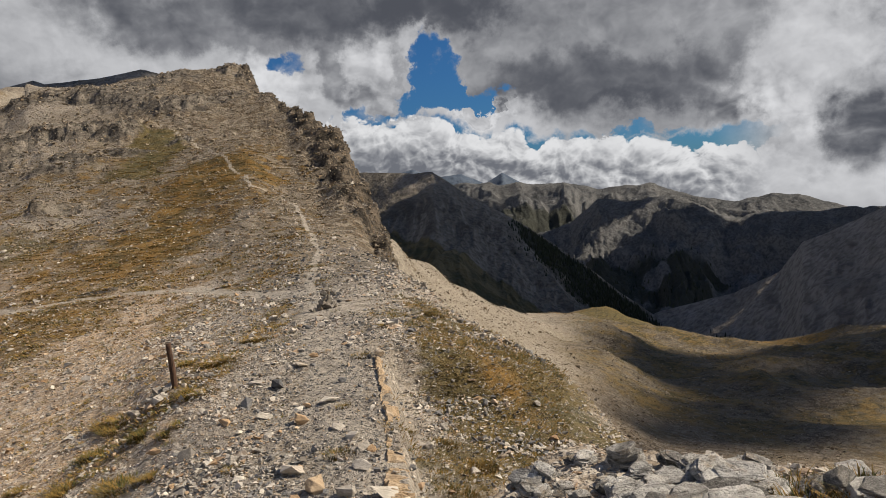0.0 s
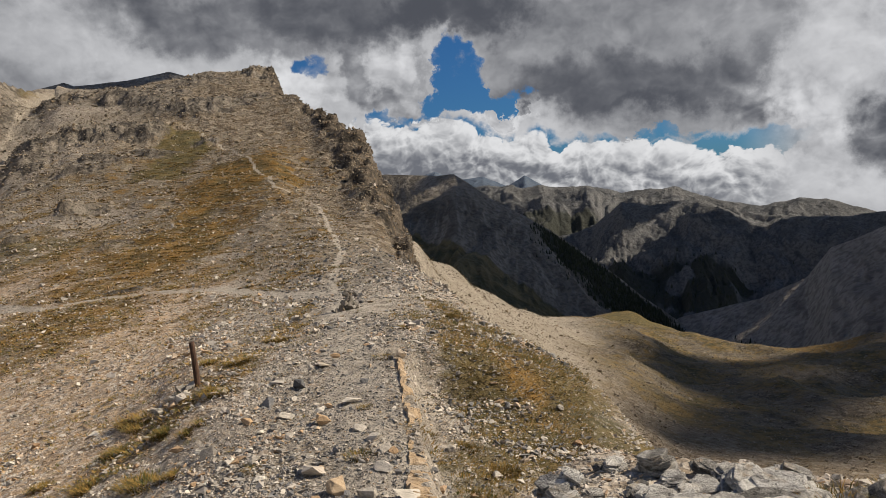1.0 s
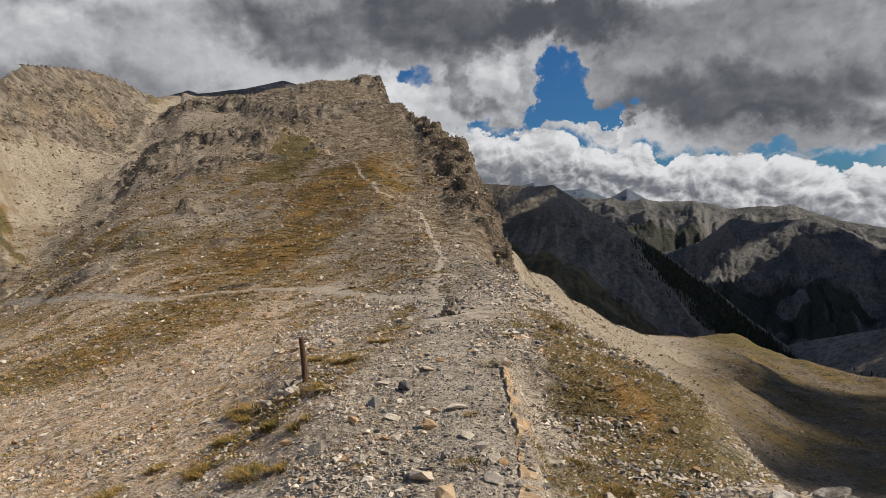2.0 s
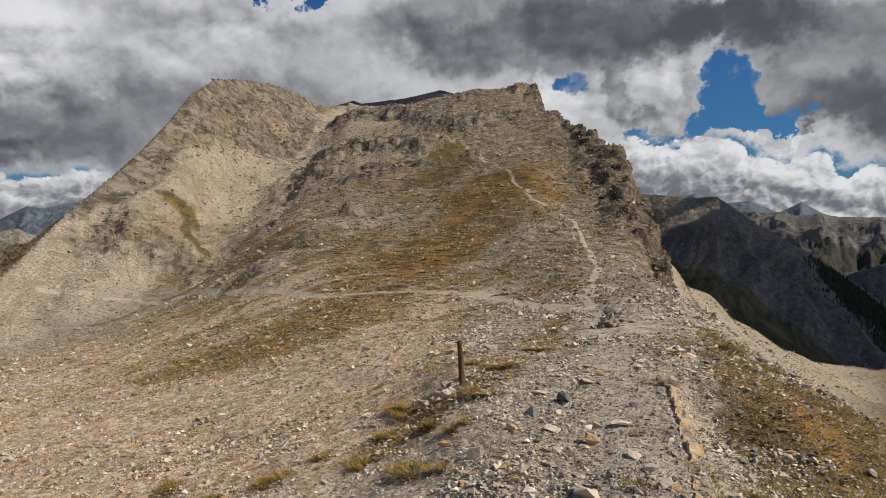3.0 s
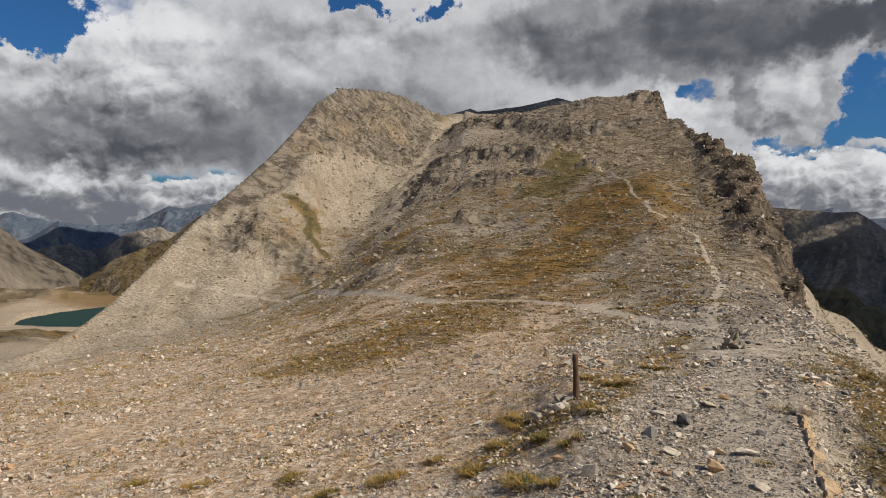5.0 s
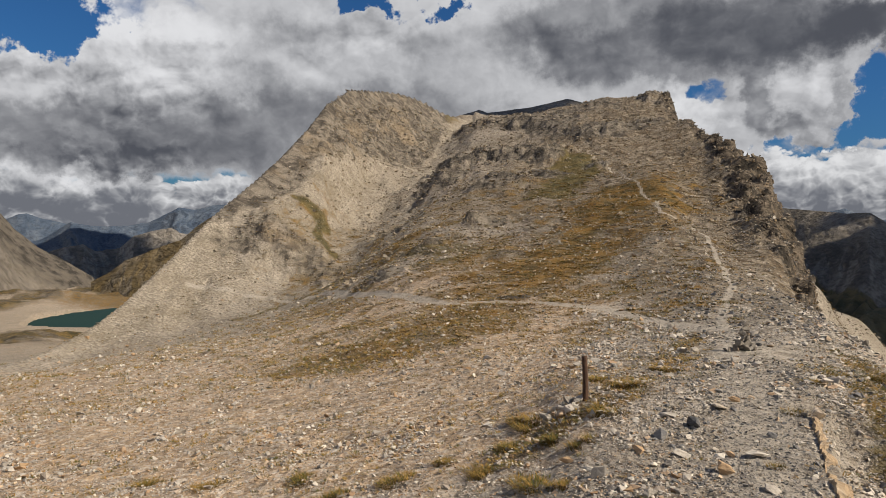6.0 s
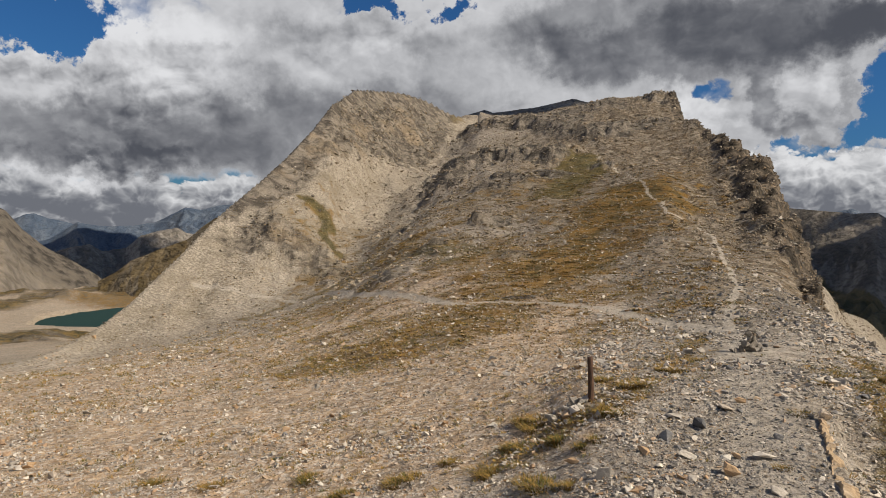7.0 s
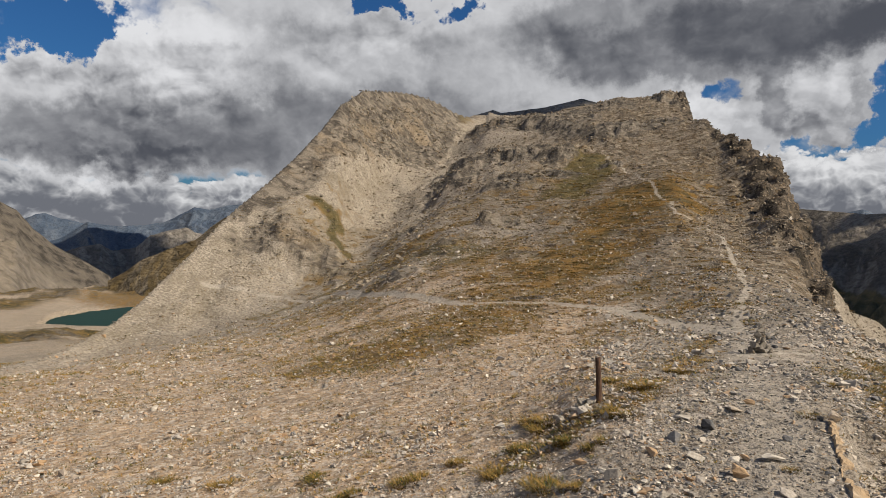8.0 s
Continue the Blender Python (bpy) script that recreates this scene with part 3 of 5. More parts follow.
def ground_material():
    m, t = surface("alpine_ground")
    pos = t.add("ShaderNodeNewGeometry")
    grass = t.add("ShaderNodeAttribute", out=2, attribute_name="grass")
    rock = t.add("ShaderNodeAttribute", out=2, attribute_name="rock")
    path = t.add("ShaderNodeAttribute", out=2, attribute_name="path")
    warm = t.add("ShaderNodeAttribute", out=2, attribute_name="warm")
    forest = t.add("ShaderNodeAttribute", out=2, attribute_name="forest")
    pale = t.add("ShaderNodeAttribute", out=2, attribute_name="pale")
    upper = t.add("ShaderNodeAttribute", out=2, attribute_name="upper")
    meadow = t.add("ShaderNodeAttribute", out=2, attribute_name="meadow")
    green = t.add("ShaderNodeAttribute", out=2, attribute_name="green")
    cliff = t.add("ShaderNodeAttribute", out=2, attribute_name="cliff")
    n1, n2, n3, n4 = (t.noise(pos, s, 5.0, 0.6) for s in (0.06, 0.45, 2.6, 14.0))
    stones = t.add("ShaderNodeTexVoronoi", out=1, Vector=pos, Scale=5.5, Randomness=1.0)
    stone_tone = t.add("ShaderNodeSeparateColor", Color=stones)
    coarse = t.add("ShaderNodeTexVoronoi", out=1, Vector=pos, Scale=1.1, Randomness=1.0)
    coarse_tone = t.add("ShaderNodeSeparateColor", Color=coarse)
    grit = t.mix(t.ramp(n3, 0.3, 0.7), (0.056, 0.047, 0.036), (0.42, 0.366, 0.295))
    grit = t.mix(t.ramp(stone_tone, 0.3, 0.95), grit, (0.46, 0.42, 0.37))
    chips = t.add("ShaderNodeTexVoronoi", out=1, Vector=pos, Scale=17.0, Randomness=1.0)
    chip_tone = t.add("ShaderNodeSeparateColor", out=1, Color=chips)
    grit = t.mix(t.ramp(chip_tone, 0.15, 0.9, 0.0, 0.6), grit, t.mix(chip_tone, (0.085, 0.075, 0.063), (0.60, 0.55, 0.47)))
    tan = t.mix(t.ramp(n3, 0.25, 0.65), (0.130, 0.075, 0.035), (0.53, 0.385, 0.238))
    tan = t.mix(t.ramp(stone_tone, 0.45, 1.0), tan, (0.60, 0.52, 0.43))
    tan = t.mix(t.ramp(chip_tone, 0.35, 0.95, 0.0, 0.6), tan, t.mix(n2, (0.62, 0.55, 0.46), (0.30, 0.17, 0.085)))
    base = t.mix(t.ramp(t.math("ADD", warm, t.math("MULTIPLY", t.math("SUBTRACT", n2, 0.5), 0.9)), 0.15, 0.85), grit, tan)
    base = t.mix(t.ramp(coarse_tone, 0.0, 1.0, 0.0, 0.4), base, t.mix(t.ramp(n2, 0.35, 0.65), (0.10, 0.08, 0.06), (0.30, 0.265, 0.215)))
    base = t.mix(t.math("MULTIPLY", t.ramp(n1, 0.40, 0.62, 0.1, 0.6), t.math("SUBTRACT", 1.0, warm)), base, t.mix(n3, (0.10, 0.078, 0.055), (0.24, 0.195, 0.145)))
    brown = t.mix(t.ramp(n3, 0.38, 0.68), (0.034, 0.023, 0.011), (0.165, 0.116, 0.064))
    brown = t.mix(t.ramp(coarse_tone, 0.6, 1.0), brown, (0.25, 0.21, 0.155))
    base = t.mix(t.math("MULTIPLY", upper, t.ramp(n2, 0.3, 0.65, 0.5, 1.0)), base, brown)
    talus = t.mix(t.ramp(n3, 0.3, 0.7), (0.160, 0.137, 0.104), (0.43, 0.38, 0.31))
    talus = t.mix(t.ramp(n2, 0.4, 0.75, 0.0, 0.5), talus, (0.17, 0.146, 0.112))
    talus = t.mix(t.ramp(t.noise(pos, 0.11, 5.0, 0.7), 0.46, 0.66, 0.0, 0.55), talus, (0.19, 0.160, 0.115))
    base = t.mix(t.math("MULTIPLY", pale, t.ramp(n1, 0.25, 0.5, 0.55, 1.0)), base, talus)
    wide = t.noise(pos, 0.16, 5.0, 0.7)
    gravel = t.mix(t.ramp(t.math("ADD", t.math("MULTIPLY", n3, 0.4), t.math("MULTIPLY", wide, 0.6)), 0.36, 0.64), (0.034, 0.027, 0.020), (0.155, 0.128, 0.094))
    gravel = t.mix(t.ramp(coarse_tone, 0.55, 1.0), gravel, (0.15, 0.13, 0.10))
    alp_grass = t.mix(t.ramp(t.math("ADD", t.math("MULTIPLY", n2, 0.5), t.math("MULTIPLY", wide, 0.5)), 0.38, 0.62), (0.036, 0.034, 0.011), (0.170, 0.115, 0.042))
    base = t.mix(t.ramp(meadow, 0.1, 0.8), base, t.mix(t.ramp(t.math("ADD", n1, t.math("MULTIPLY", t.math("SUBTRACT", n2, 0.5), 0.5)), 0.38, 0.62), gravel, alp_grass))
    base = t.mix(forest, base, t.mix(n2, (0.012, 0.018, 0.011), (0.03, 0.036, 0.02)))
    turf = t.mix(t.ramp(n2, 0.38, 0.62), (0.066, 0.046, 0.009), (0.20, 0.108, 0.018))
    turf = t.mix(t.ramp(green, 0.1, 0.8), turf, t.mix(t.ramp(n2, 0.35, 0.65), (0.042, 0.040, 0.011), (0.120, 0.088, 0.026)))
    turf = t.mix(t.ramp(n3, 0.42, 0.75, 0.0, 0.7), turf, (0.15, 0.115, 0.055))
    tufts = t.math("ADD", grass, t.math("ADD", t.math("MULTIPLY", t.math("SUBTRACT", n3, 0.5), 1.1), t.math("MULTIPLY", t.math("SUBTRACT", n2, 0.5), 0.8)))
    base = t.mix(t.ramp(tufts, 0.30, 0.75, 0.0, 0.92), base, turf)
    strata = t.noise(t.add("ShaderNodeVectorMath", operation="MULTIPLY", i0=pos, i1=(0.6, 0.6, 0.8)), 0.55, 7.0, 0.68, 0.8)
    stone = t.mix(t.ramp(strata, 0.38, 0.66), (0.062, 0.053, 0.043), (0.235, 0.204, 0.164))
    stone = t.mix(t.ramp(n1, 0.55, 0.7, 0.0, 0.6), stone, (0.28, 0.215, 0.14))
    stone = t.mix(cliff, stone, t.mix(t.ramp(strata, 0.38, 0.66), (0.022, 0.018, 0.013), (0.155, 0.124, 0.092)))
    bare = t.math("ADD", rock, t.math("MULTIPLY", t.math("SUBTRACT", n2, 0.5), 0.9))
    base = t.mix(t.ramp(bare, 0.3, 0.6), base, stone)
    base = t.mix(t.ramp(path, 0.25, 0.8, 0.0, 0.8), base, t.mix(n3, (0.29, 0.262, 0.222), (0.45, 0.408, 0.345)))
    near = bump(t, t.math("ADD", n4, t.math("ADD", stone_tone, t.math("MULTIPLY", chip_tone, 0.5))), 0.8, 0.05)
    mid = bump(t, t.math("ADD", n3, coarse_tone), 0.7, 0.22, near)
    big = bump(t, t.math("ADD", n2, strata), 0.75, 0.6, mid)
    return finish(m, t, base, 0.93, big)


def rock_material(name, dark, light, tint, size=1.0):
    m, t = surface(name)
    pos = t.add("ShaderNodeTexCoord", out=3)
    chance = t.add("ShaderNodeObjectInfo", out=5)
    isle = t.add("ShaderNodeNewGeometry", out=8)
    n1, n2 = t.noise(pos, 3.0 / size, 5.0, 0.65, 0.3), t.noise(pos, 24.0 / size, 4.0, 0.6)
    tone = t.math("ADD", t.math("MULTIPLY", n1, 0.7), t.math("MULTIPLY", t.math("ADD", chance, isle), 0.28))
    base = t.mix(t.ramp(tone, 0.25, 0.85), dark, light)
    base = t.mix(t.ramp(t.math("FRACT", t.math("MULTIPLY", t.math("ADD", chance, isle), 7.3)), 0.72, 0.95, 0.0, 0.75), base, tint)
    base = t.mix(t.ramp(n2, 0.5, 0.8, 0.0, 0.35), base, light)
    return finish(m, t, base, 0.88, bump(t, n2, 0.5, 0.012 * size, bump(t, n1, 0.6, 0.05 * size)))


GROUND = ground_material()
STONE = rock_material("limestone", (0.105, 0.095, 0.082), (0.50, 0.455, 0.395), (0.34, 0.22, 0.12))


def hill_material(name, low, high, bare, band=0.0, turf=False, streak=1.0):
    m, t = surface(name)
    pos = t.add("ShaderNodeNewGeometry")
    normal = t.add("ShaderNodeNewGeometry", out=1)
    parts = t.tree.nodes.new("ShaderNodeSeparateXYZ")
    t.tree.links.new(normal, parts.inputs[0])
    n1, n2, n3 = t.noise(pos, 0.004, 6.0, 0.6), t.noise(pos, 0.02, 6.0, 0.65, 0.4), t.noise(pos, 0.11, 4.0, 0.6)
    base = t.mix(t.ramp(n1, 0.35, 0.65), low, high)
    run = t.tree.nodes.new("ShaderNodeCombineXYZ")
    t.tree.links.new(t.add("ShaderNodeAttribute", out=2, attribute_name="run"), run.inputs[0])
    t.tree.links.new(t.math("MULTIPLY", t.add("ShaderNodeAttribute", out=2, attribute_name="drop"), 0.14), run.inputs[1])
    streaks = t.noise(run.outputs[0], 0.022, 6.0, 0.65, 0.8)
    base = t.mix(t.ramp(streaks, 0.46, 0.66, 0.0, 0.6), base, bare)
    base = t.mix(t.ramp(streaks, 0.34, 0.46, 0.4 * streak, 0.0), base, tuple(0.45 * c for c in low))
    steep = t.math("ADD", parts.outputs[2], t.math("MULTIPLY", t.math("SUBTRACT", n2, 0.5), 0.5))
    base = t.mix(t.ramp(steep, 0.62, 0.86), t.mix(n2, tuple(0.55 * c for c in bare), bare), base)
    if band:
        drop = t.add("ShaderNodeAttribute", out=2, attribute_name="drop")
        wall = t.ramp(t.math("ADD", drop, t.math("MULTIPLY", t.math("SUBTRACT", n2, 0.5), 1.0 * band)), 0.6 * band, 1.15 * band, 1.0, 0.0)
        base = t.mix(wall, base, t.mix(t.ramp(n3, 0.35, 0.65), tuple(0.18 * c for c in bare), tuple(0.66 * c for c in bare)))
    base = t.mix(t.ramp(n3, 0.40, 0.66, 0.0, 0.6), base, tuple(0.5 * c for c in low))
    if turf:
        meadow = t.math("ADD", t.add("ShaderNodeAttribute", out=2, attribute_name="meadow"), t.math("MULTIPLY", t.math("SUBTRACT", n2, 0.5), 0.7))
        base = t.mix(t.ramp(meadow, 0.35, 0.62), base, t.mix(t.ramp(n2, 0.38, 0.62), (0.058, 0.055, 0.027), (0.140, 0.112, 0.056)))
        wood = t.add("ShaderNodeAttribute", out=2, attribute_name="wood")
        base = t.mix(t.ramp(wood, 0.3, 0.7), base, t.mix(n3, (0.018, 0.021, 0.016), (0.042, 0.044, 0.036)))
    return finish(m, t, base, 0.95, bump(t, n3, 0.8, 9.0, bump(t, n2, 0.7, 20.0)))


HILL = hill_material("scree_hill", (0.125, 0.113, 0.097), (0.225, 0.202, 0.172), (0.33, 0.305, 0.272))
RUN = hill_material("grassy_scree_hill", (0.092, 0.081, 0.065), (0.170, 0.150, 0.124), (0.27, 0.246, 0.215), 0.0, True)
SLOPE = hill_material("scree_run_hill", (0.135, 0.120, 0.105), (0.235, 0.210, 0.182), (0.34, 0.312, 0.28), 0.0, True)
# low tones lean blue: a little distance haze is mixed into the colour
ALP = hill_material("far_alp", (0.062, 0.066, 0.070), (0.108, 0.108, 0.106), (0.175, 0.174, 0.174), 0.0, True)
# the blue of the hazy air is put into this rock's base colour
HAZE_BLUE = hill_material("haze_tinted_range", (0.060, 0.088, 0.135), (0.095, 0.125, 0.170), (0.15, 0.175, 0.21))
PALE = hill_material("pale_scree", (0.20, 0.172, 0.134), (0.26, 0.227, 0.182), (0.24, 0.212, 0.178), 60.0, False, 0.25)
MEADOW = hill_material("ochre_meadow", (0.085, 0.062, 0.026), (0.165, 0.120, 0.060), (0.24, 0.205, 0.155))


def mesh_from(name, verts, faces, material, smooth=True):
    me = bpy.data.meshes.new(name)
    me.vertices.add(len(verts))
    me.vertices.foreach_set("co", np.asarray(verts, np.float32).ravel())
    faces = np.asarray(faces, np.int32)
    k = faces.shape[1]
    me.loops.add(faces.size)
    me.loops.foreach_set("vertex_index", faces.ravel())
    me.polygons.add(len(faces))
    me.polygons.foreach_set("loop_start", np.arange(0, faces.size, k, dtype=np.int32))
    me.polygons.foreach_set("use_smooth", np.full(len(faces), smooth))
    me.update(calc_edges=True)
    me.validate()
    me.materials.append(material)
    return me


def grid_faces(rows, cols, closed=False):
    c = np.arange(cols if closed else cols - 1)
    r = np.arange(rows - 1)
    a = (r[:, None] * cols + c[None, :]).ravel()
    b = (r[:, None] * cols + (c[None, :] + 1) % cols).ravel()
    return np.stack([a, b, b + cols, a + cols], 1)


# ---- the ground, one sheet to the horizon ----
AZ = np.concatenate([np.arange(-180, -56, 4.0), np.arange(-56, 64, 0.125), np.arange(64, 180, 4.0)])
RR = np.concatenate([[0.01], np.geomspace(0.4, 9, 90), np.geomspace(9, 420, 370)[1:], np.geomspace(420, 4800, 60)[1:]])
gaz, grr = np.meshgrid(np.radians(AZ), RR)
gx, gy = (grr * np.sin(gaz)).ravel(), (grr * np.cos(gaz)).ravel()
gz = rough_height(gx, gy)


def garz_of(x, y):
    return np.degrees(np.arctan2(x, y))


LAKE_Z = -46.0
LAKE = (-219.0, 299.0, 25.0, 47.0)
shore = np.hypot((gx - LAKE[0]) / LAKE[2], (gy - LAKE[1]) / LAKE[3]) + 0.14 * fbm(gx, gy, 16, 4, 5)
gz = np.where(shore < 1.0, LAKE_Z - 5 * step(1.0 - shore, 0, 0.6), np.where(shore < 2.6, np.maximum(gz, LAKE_Z + 0.1 + 1.2 * (shore - 1) * (2.6 - shore)), gz))
basin = (1 - step(garz_of(gx, gy), -34, -30)) * step(np.hypot(gx, gy), 190, 260) * (1 - step(np.hypot(gx, gy), 600, 700)) * step(shore, 1.4, 2.8)
gz = gz + basin * (3.4 * fbm(gx, gy, 34, 3, 15) + 2.2 * ridged(gx, gy, 15, 4, 17))
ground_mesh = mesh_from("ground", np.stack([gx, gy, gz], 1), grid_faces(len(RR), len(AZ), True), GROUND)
garz, garr = polar(gx, gy)
chute_mask = along(gx, gy, COULOIR, 13)
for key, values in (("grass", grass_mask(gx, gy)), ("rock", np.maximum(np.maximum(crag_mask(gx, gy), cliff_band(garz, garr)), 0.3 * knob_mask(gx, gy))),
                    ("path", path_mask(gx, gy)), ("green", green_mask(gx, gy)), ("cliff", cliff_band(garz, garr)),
                    ("meadow", np.clip(step(garz, 27, 40) * step(garr, 90, 200) + 0.9 * step(garr, 430, 600) * step(garz, 0, 10) + 0.95 * basin * step(fbm(gx, gy * 0.7, 17, 5, 95, 0.62), -0.45, 0.15), 0, 1)),
                    ("upper", 0.95 * step(garr, 45 - 17 * step(garz, 0, 8), 100 - 40 * step(garz, 0, 8)) * (1 - step(garr, 420, 480)) * step(garz + 7 * fbm(gx, gy, 30, 4, 97), -17, 3)
                     * (1 - np.maximum(base_height(gx, gy, True), chute_mask))),
                    ("pale", np.clip(np.maximum(np.maximum(base_height(gx, gy, True), chute_mask), 0.9 * step(garz - np.interp(garr, EDGE_R, EDGE_AZ), 0.2, 1.2) * (1 - step(garz + 5 * fbm(gx, gy, 40, 3, 93), 28, 36)) * step(garr, 24, 40)) + 0.5 * step(-garz, 24, 30) * step(garr, 70, 110), 0, 1) * (1 - 0.6 * step(garr, 380, 430))),
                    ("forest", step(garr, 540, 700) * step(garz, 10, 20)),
                    ("warm", np.clip(0.12 + 0.85 * (1 - step(garz, -4, 7)) * (1 - step(garr, 45, 110)) * step(garr, 11, 20)
                                     + 0.45 * step(garr, 110, 200) * (1 - step(garz, -14, -4)) + 0.35 * step(garz, 18, 24), 0, 1))):
    layer = ground_mesh.attributes.new(key, "FLOAT", "POINT")
    layer.data.foreach_set("value", values.astype(np.float32))
ground = tagged(new("ground", ground_mesh), "grey stony ridge and ochre grassy mountainside", "ground", kind="structure")


def height_at(x, y):
    return float(rough_height(np.array([x], float), np.array([y], float))[0])


# ---- the lake ----
def lake():
    m, t = surface("lake_water")
    pos = t.add("ShaderNodeNewGeometry")
    finish(m, t, t.mix(t.noise(pos, 0.02, 3.0), (0.006, 0.026, 0.023), (0.010, 0.037, 0.032)), 0.6, bump(t, t.noise(pos, 0.8, 3.0), 0.15, 0.1), 0.0, 0.08)
    ring = [(LAKE[0] + 1.35 * LAKE[2] * math.cos(a), LAKE[1] + 1.25 * LAKE[3] * math.sin(a), LAKE_Z) for a in np.linspace(0, 2 * math.pi, 96, endpoint=False)]
    me = bpy.data.meshes.new("lake")
    me.from_pydata(ring, [], [list(range(96))])
    me.materials.append(m)
    return tagged(new("lake", me), "small dark teal mountain lake among scree", "water", kind="structure")


lake()


# ---- mountains round about ----
def cone_forest(label, x, y, z, size, seed):
    """Conifers too many to count: two stacked cones each, joined."""
    rng = np.random.default_rng(seed)
    k = 5
    a = np.linspace(0, 2 * np.pi, k, endpoint=False)[None] + rng.uniform(0, 6, (len(x), 1))
    s = (size * rng.uniform(0.6, 1.2, len(x)))[:, None]
    verts, faces, base = [], [], 0
    for low, top, wide in ((-0.1, 0.75, 0.30), (0.45, 1.15, 0.18)):
        ring = np.stack([x[:, None] + wide * s * np.cos(a), y[:, None] + wide * s * np.sin(a), z[:, None] + low * s + 0 * a], -1)
        tip = np.stack([x, y, z + top * s[:, 0]], -1)[:, None]
        verts.append(np.concatenate([ring, tip], 1).reshape(-1, 3))
        f = np.array([[i, (i + 1) % k, k] for i in range(k)])
        faces.append((f[None] + base + (np.arange(len(x)) * (k + 1))[:, None, None]).reshape(-1, 3))
        base += len(x) * (k + 1)
    return tagged(new("forest", mesh_from("forest", np.concatenate(verts), np.concatenate(faces), CONIFER, False)), label, "forest", kind="stuff")


def conifer_material():
    m, t = surface("conifer_needles")
    isle = t.add("ShaderNodeNewGeometry", out=8)
    return finish(m, t, t.mix(isle, (0.014, 0.020, 0.011), (0.042, 0.048, 0.026)), 0.9)


CONIFER = conifer_material()


def mountain(name, label, crest, depth, slope, material, seed, rough=1.0, cols=300, rows=56, back=0.25, meadow=None, wood=None, trees=0, tree_size=11):
    """A mountain whose crest passes through (bearing, distance, sight angle) points and falls towards the col."""
    c = np.array(crest, float)
    az = np.linspace(c[0, 0], c[-1, 0], cols)
    r = np.interp(az, c[:, 0], c[:, 1])
    top = EYE + r * np.tan(np.radians(np.interp(az, c[:, 0], c[:, 2])))
    top = top + depth * 0.010 * rough * fbm(np.radians(az) * r.mean(), 0 * az, depth * 0.12, 5, seed + 13, 0.6)
    d = np.concatenate([-np.linspace(back, 0, 12)[:-1] * depth, depth * np.linspace(0, 1, rows) ** 1.3])
    A, D = np.meshgrid(np.radians(az), d)
    R = np.maximum(r[None, :] - D, 20)
    x, y = R * np.sin(A), R * np.cos(A)
    along_crest = np.radians(az)[None, :] * r.mean() + 0.16 * depth * fbm(x, y, 0.35 * depth, 3, seed + 9)
    gul = ridged(along_crest, D * 0.33 + 0.1 * depth * fbm(x, y, 0.2 * depth, 2, seed + 3), depth * 0.26, 6, seed, 0.6)
    fall = slope * np.abs(D) ** 0.97
    grow = np.clip(np.abs(D) / (0.25 * depth), 0, 1)
    z = top[None, :] - fall + rough * depth * 0.06 * (gul - 0.25) * grow + rough * depth * 0.016 * np.clip(np.abs(D) / (0.06 * depth), 0, 1) * ridged(x, y, depth * 0.09, 5, seed + 5, 0.6)
    me = mesh_from(name, np.stack([x.ravel(), y.ravel(), z.ravel()], 1), grid_faces(len(d), cols), material)
    turf_here = meadow(np.degrees(A), D) if meadow else 0 * D
    wood_here = wood(np.degrees(A), D) * step(fbm(x, y, 120, 4, seed + 21), -0.4, 0.1) if wood else 0 * D
    for key, values in (("drop", np.abs(D)), ("run", along_crest + 0 * D), ("meadow", turf_here), ("wood", wood_here)):
        layer = me.attributes.new(key, "FLOAT", "POINT")
        layer.data.foreach_set("value", np.ascontiguousarray(values + 0 * D).ravel().astype(np.float32))
    if trees:
        rng = np.random.default_rng(seed)
        share = np.clip(wood_here, 0, 1)[:-1, :-1].ravel() * (np.diff(D, axis=0)[:, :-1]).ravel()
        pick = rng.choice(share.size, trees, p=share / share.sum())
        i, j = pick // (cols - 1), pick % (cols - 1)
        f, g = rng.random(trees), rng.random(trees)
        at = [q[i, j] * (1 - f) * (1 - g) + q[i + 1, j] * f * (1 - g) + q[i, j + 1] * (1 - f) * g + q[i + 1, j + 1] * f * g for q in (x, y, z)]
        cone_forest("dark conifer forest on the mountainside", *at, tree_size, seed + 31)
    return tagged(new(name, me), label, "mountain")


mountain("mountain", "dark scree-covered hill with a sunlit shoulder, across the valley",
         [(8, 1900, 2.0), (15, 1800, 2.35), (18, 1650, 2.2), (20, 1560, 2.05), (21.9, 1500, 2.05), (23.3, 1480, 1.1), (24.9, 1450, -0.1), (29.5, 1400, -2.95),
          (33.1, 1350, -5.5), (37.1, 1300, -8.85), (39.8, 1250, -10.6), (43, 1200, -13.5)], 900, 0.36, RUN, 101, 0.6, 420, 90,
         meadow=lambda az, D: step(D, 330 - 6 * (az - 24), 400 - 6 * (az - 24)), wood=lambda az, D: step(az, 27.5, 30.5) * step(D, 2, 25) * (1 - step(D, 150, 210)), trees=2600, tree_size=6)
mountain("mountain", "dark mountainside with long scree runs beyond the shelf",
         [(36, 1350, -12.5), (39.8, 1280, -10.4), (45.7, 1200, -8.9), (48.9, 1150, -7.2), (50.5, 1120, -5.0), (53.4, 1080, -3.7), (55.8, 1050, -2.5),
          (62, 1000, 0.5), (75, 900, 5), (95, 800, 9)], 620, 0.30, SLOPE, 131, 0.55, 420, 80, wood=lambda az, D: 0.8 * step(az, 38, 40) * (1 - step(az, 44, 47)) * step(D, 120, 180), trees=400, tree_size=6)
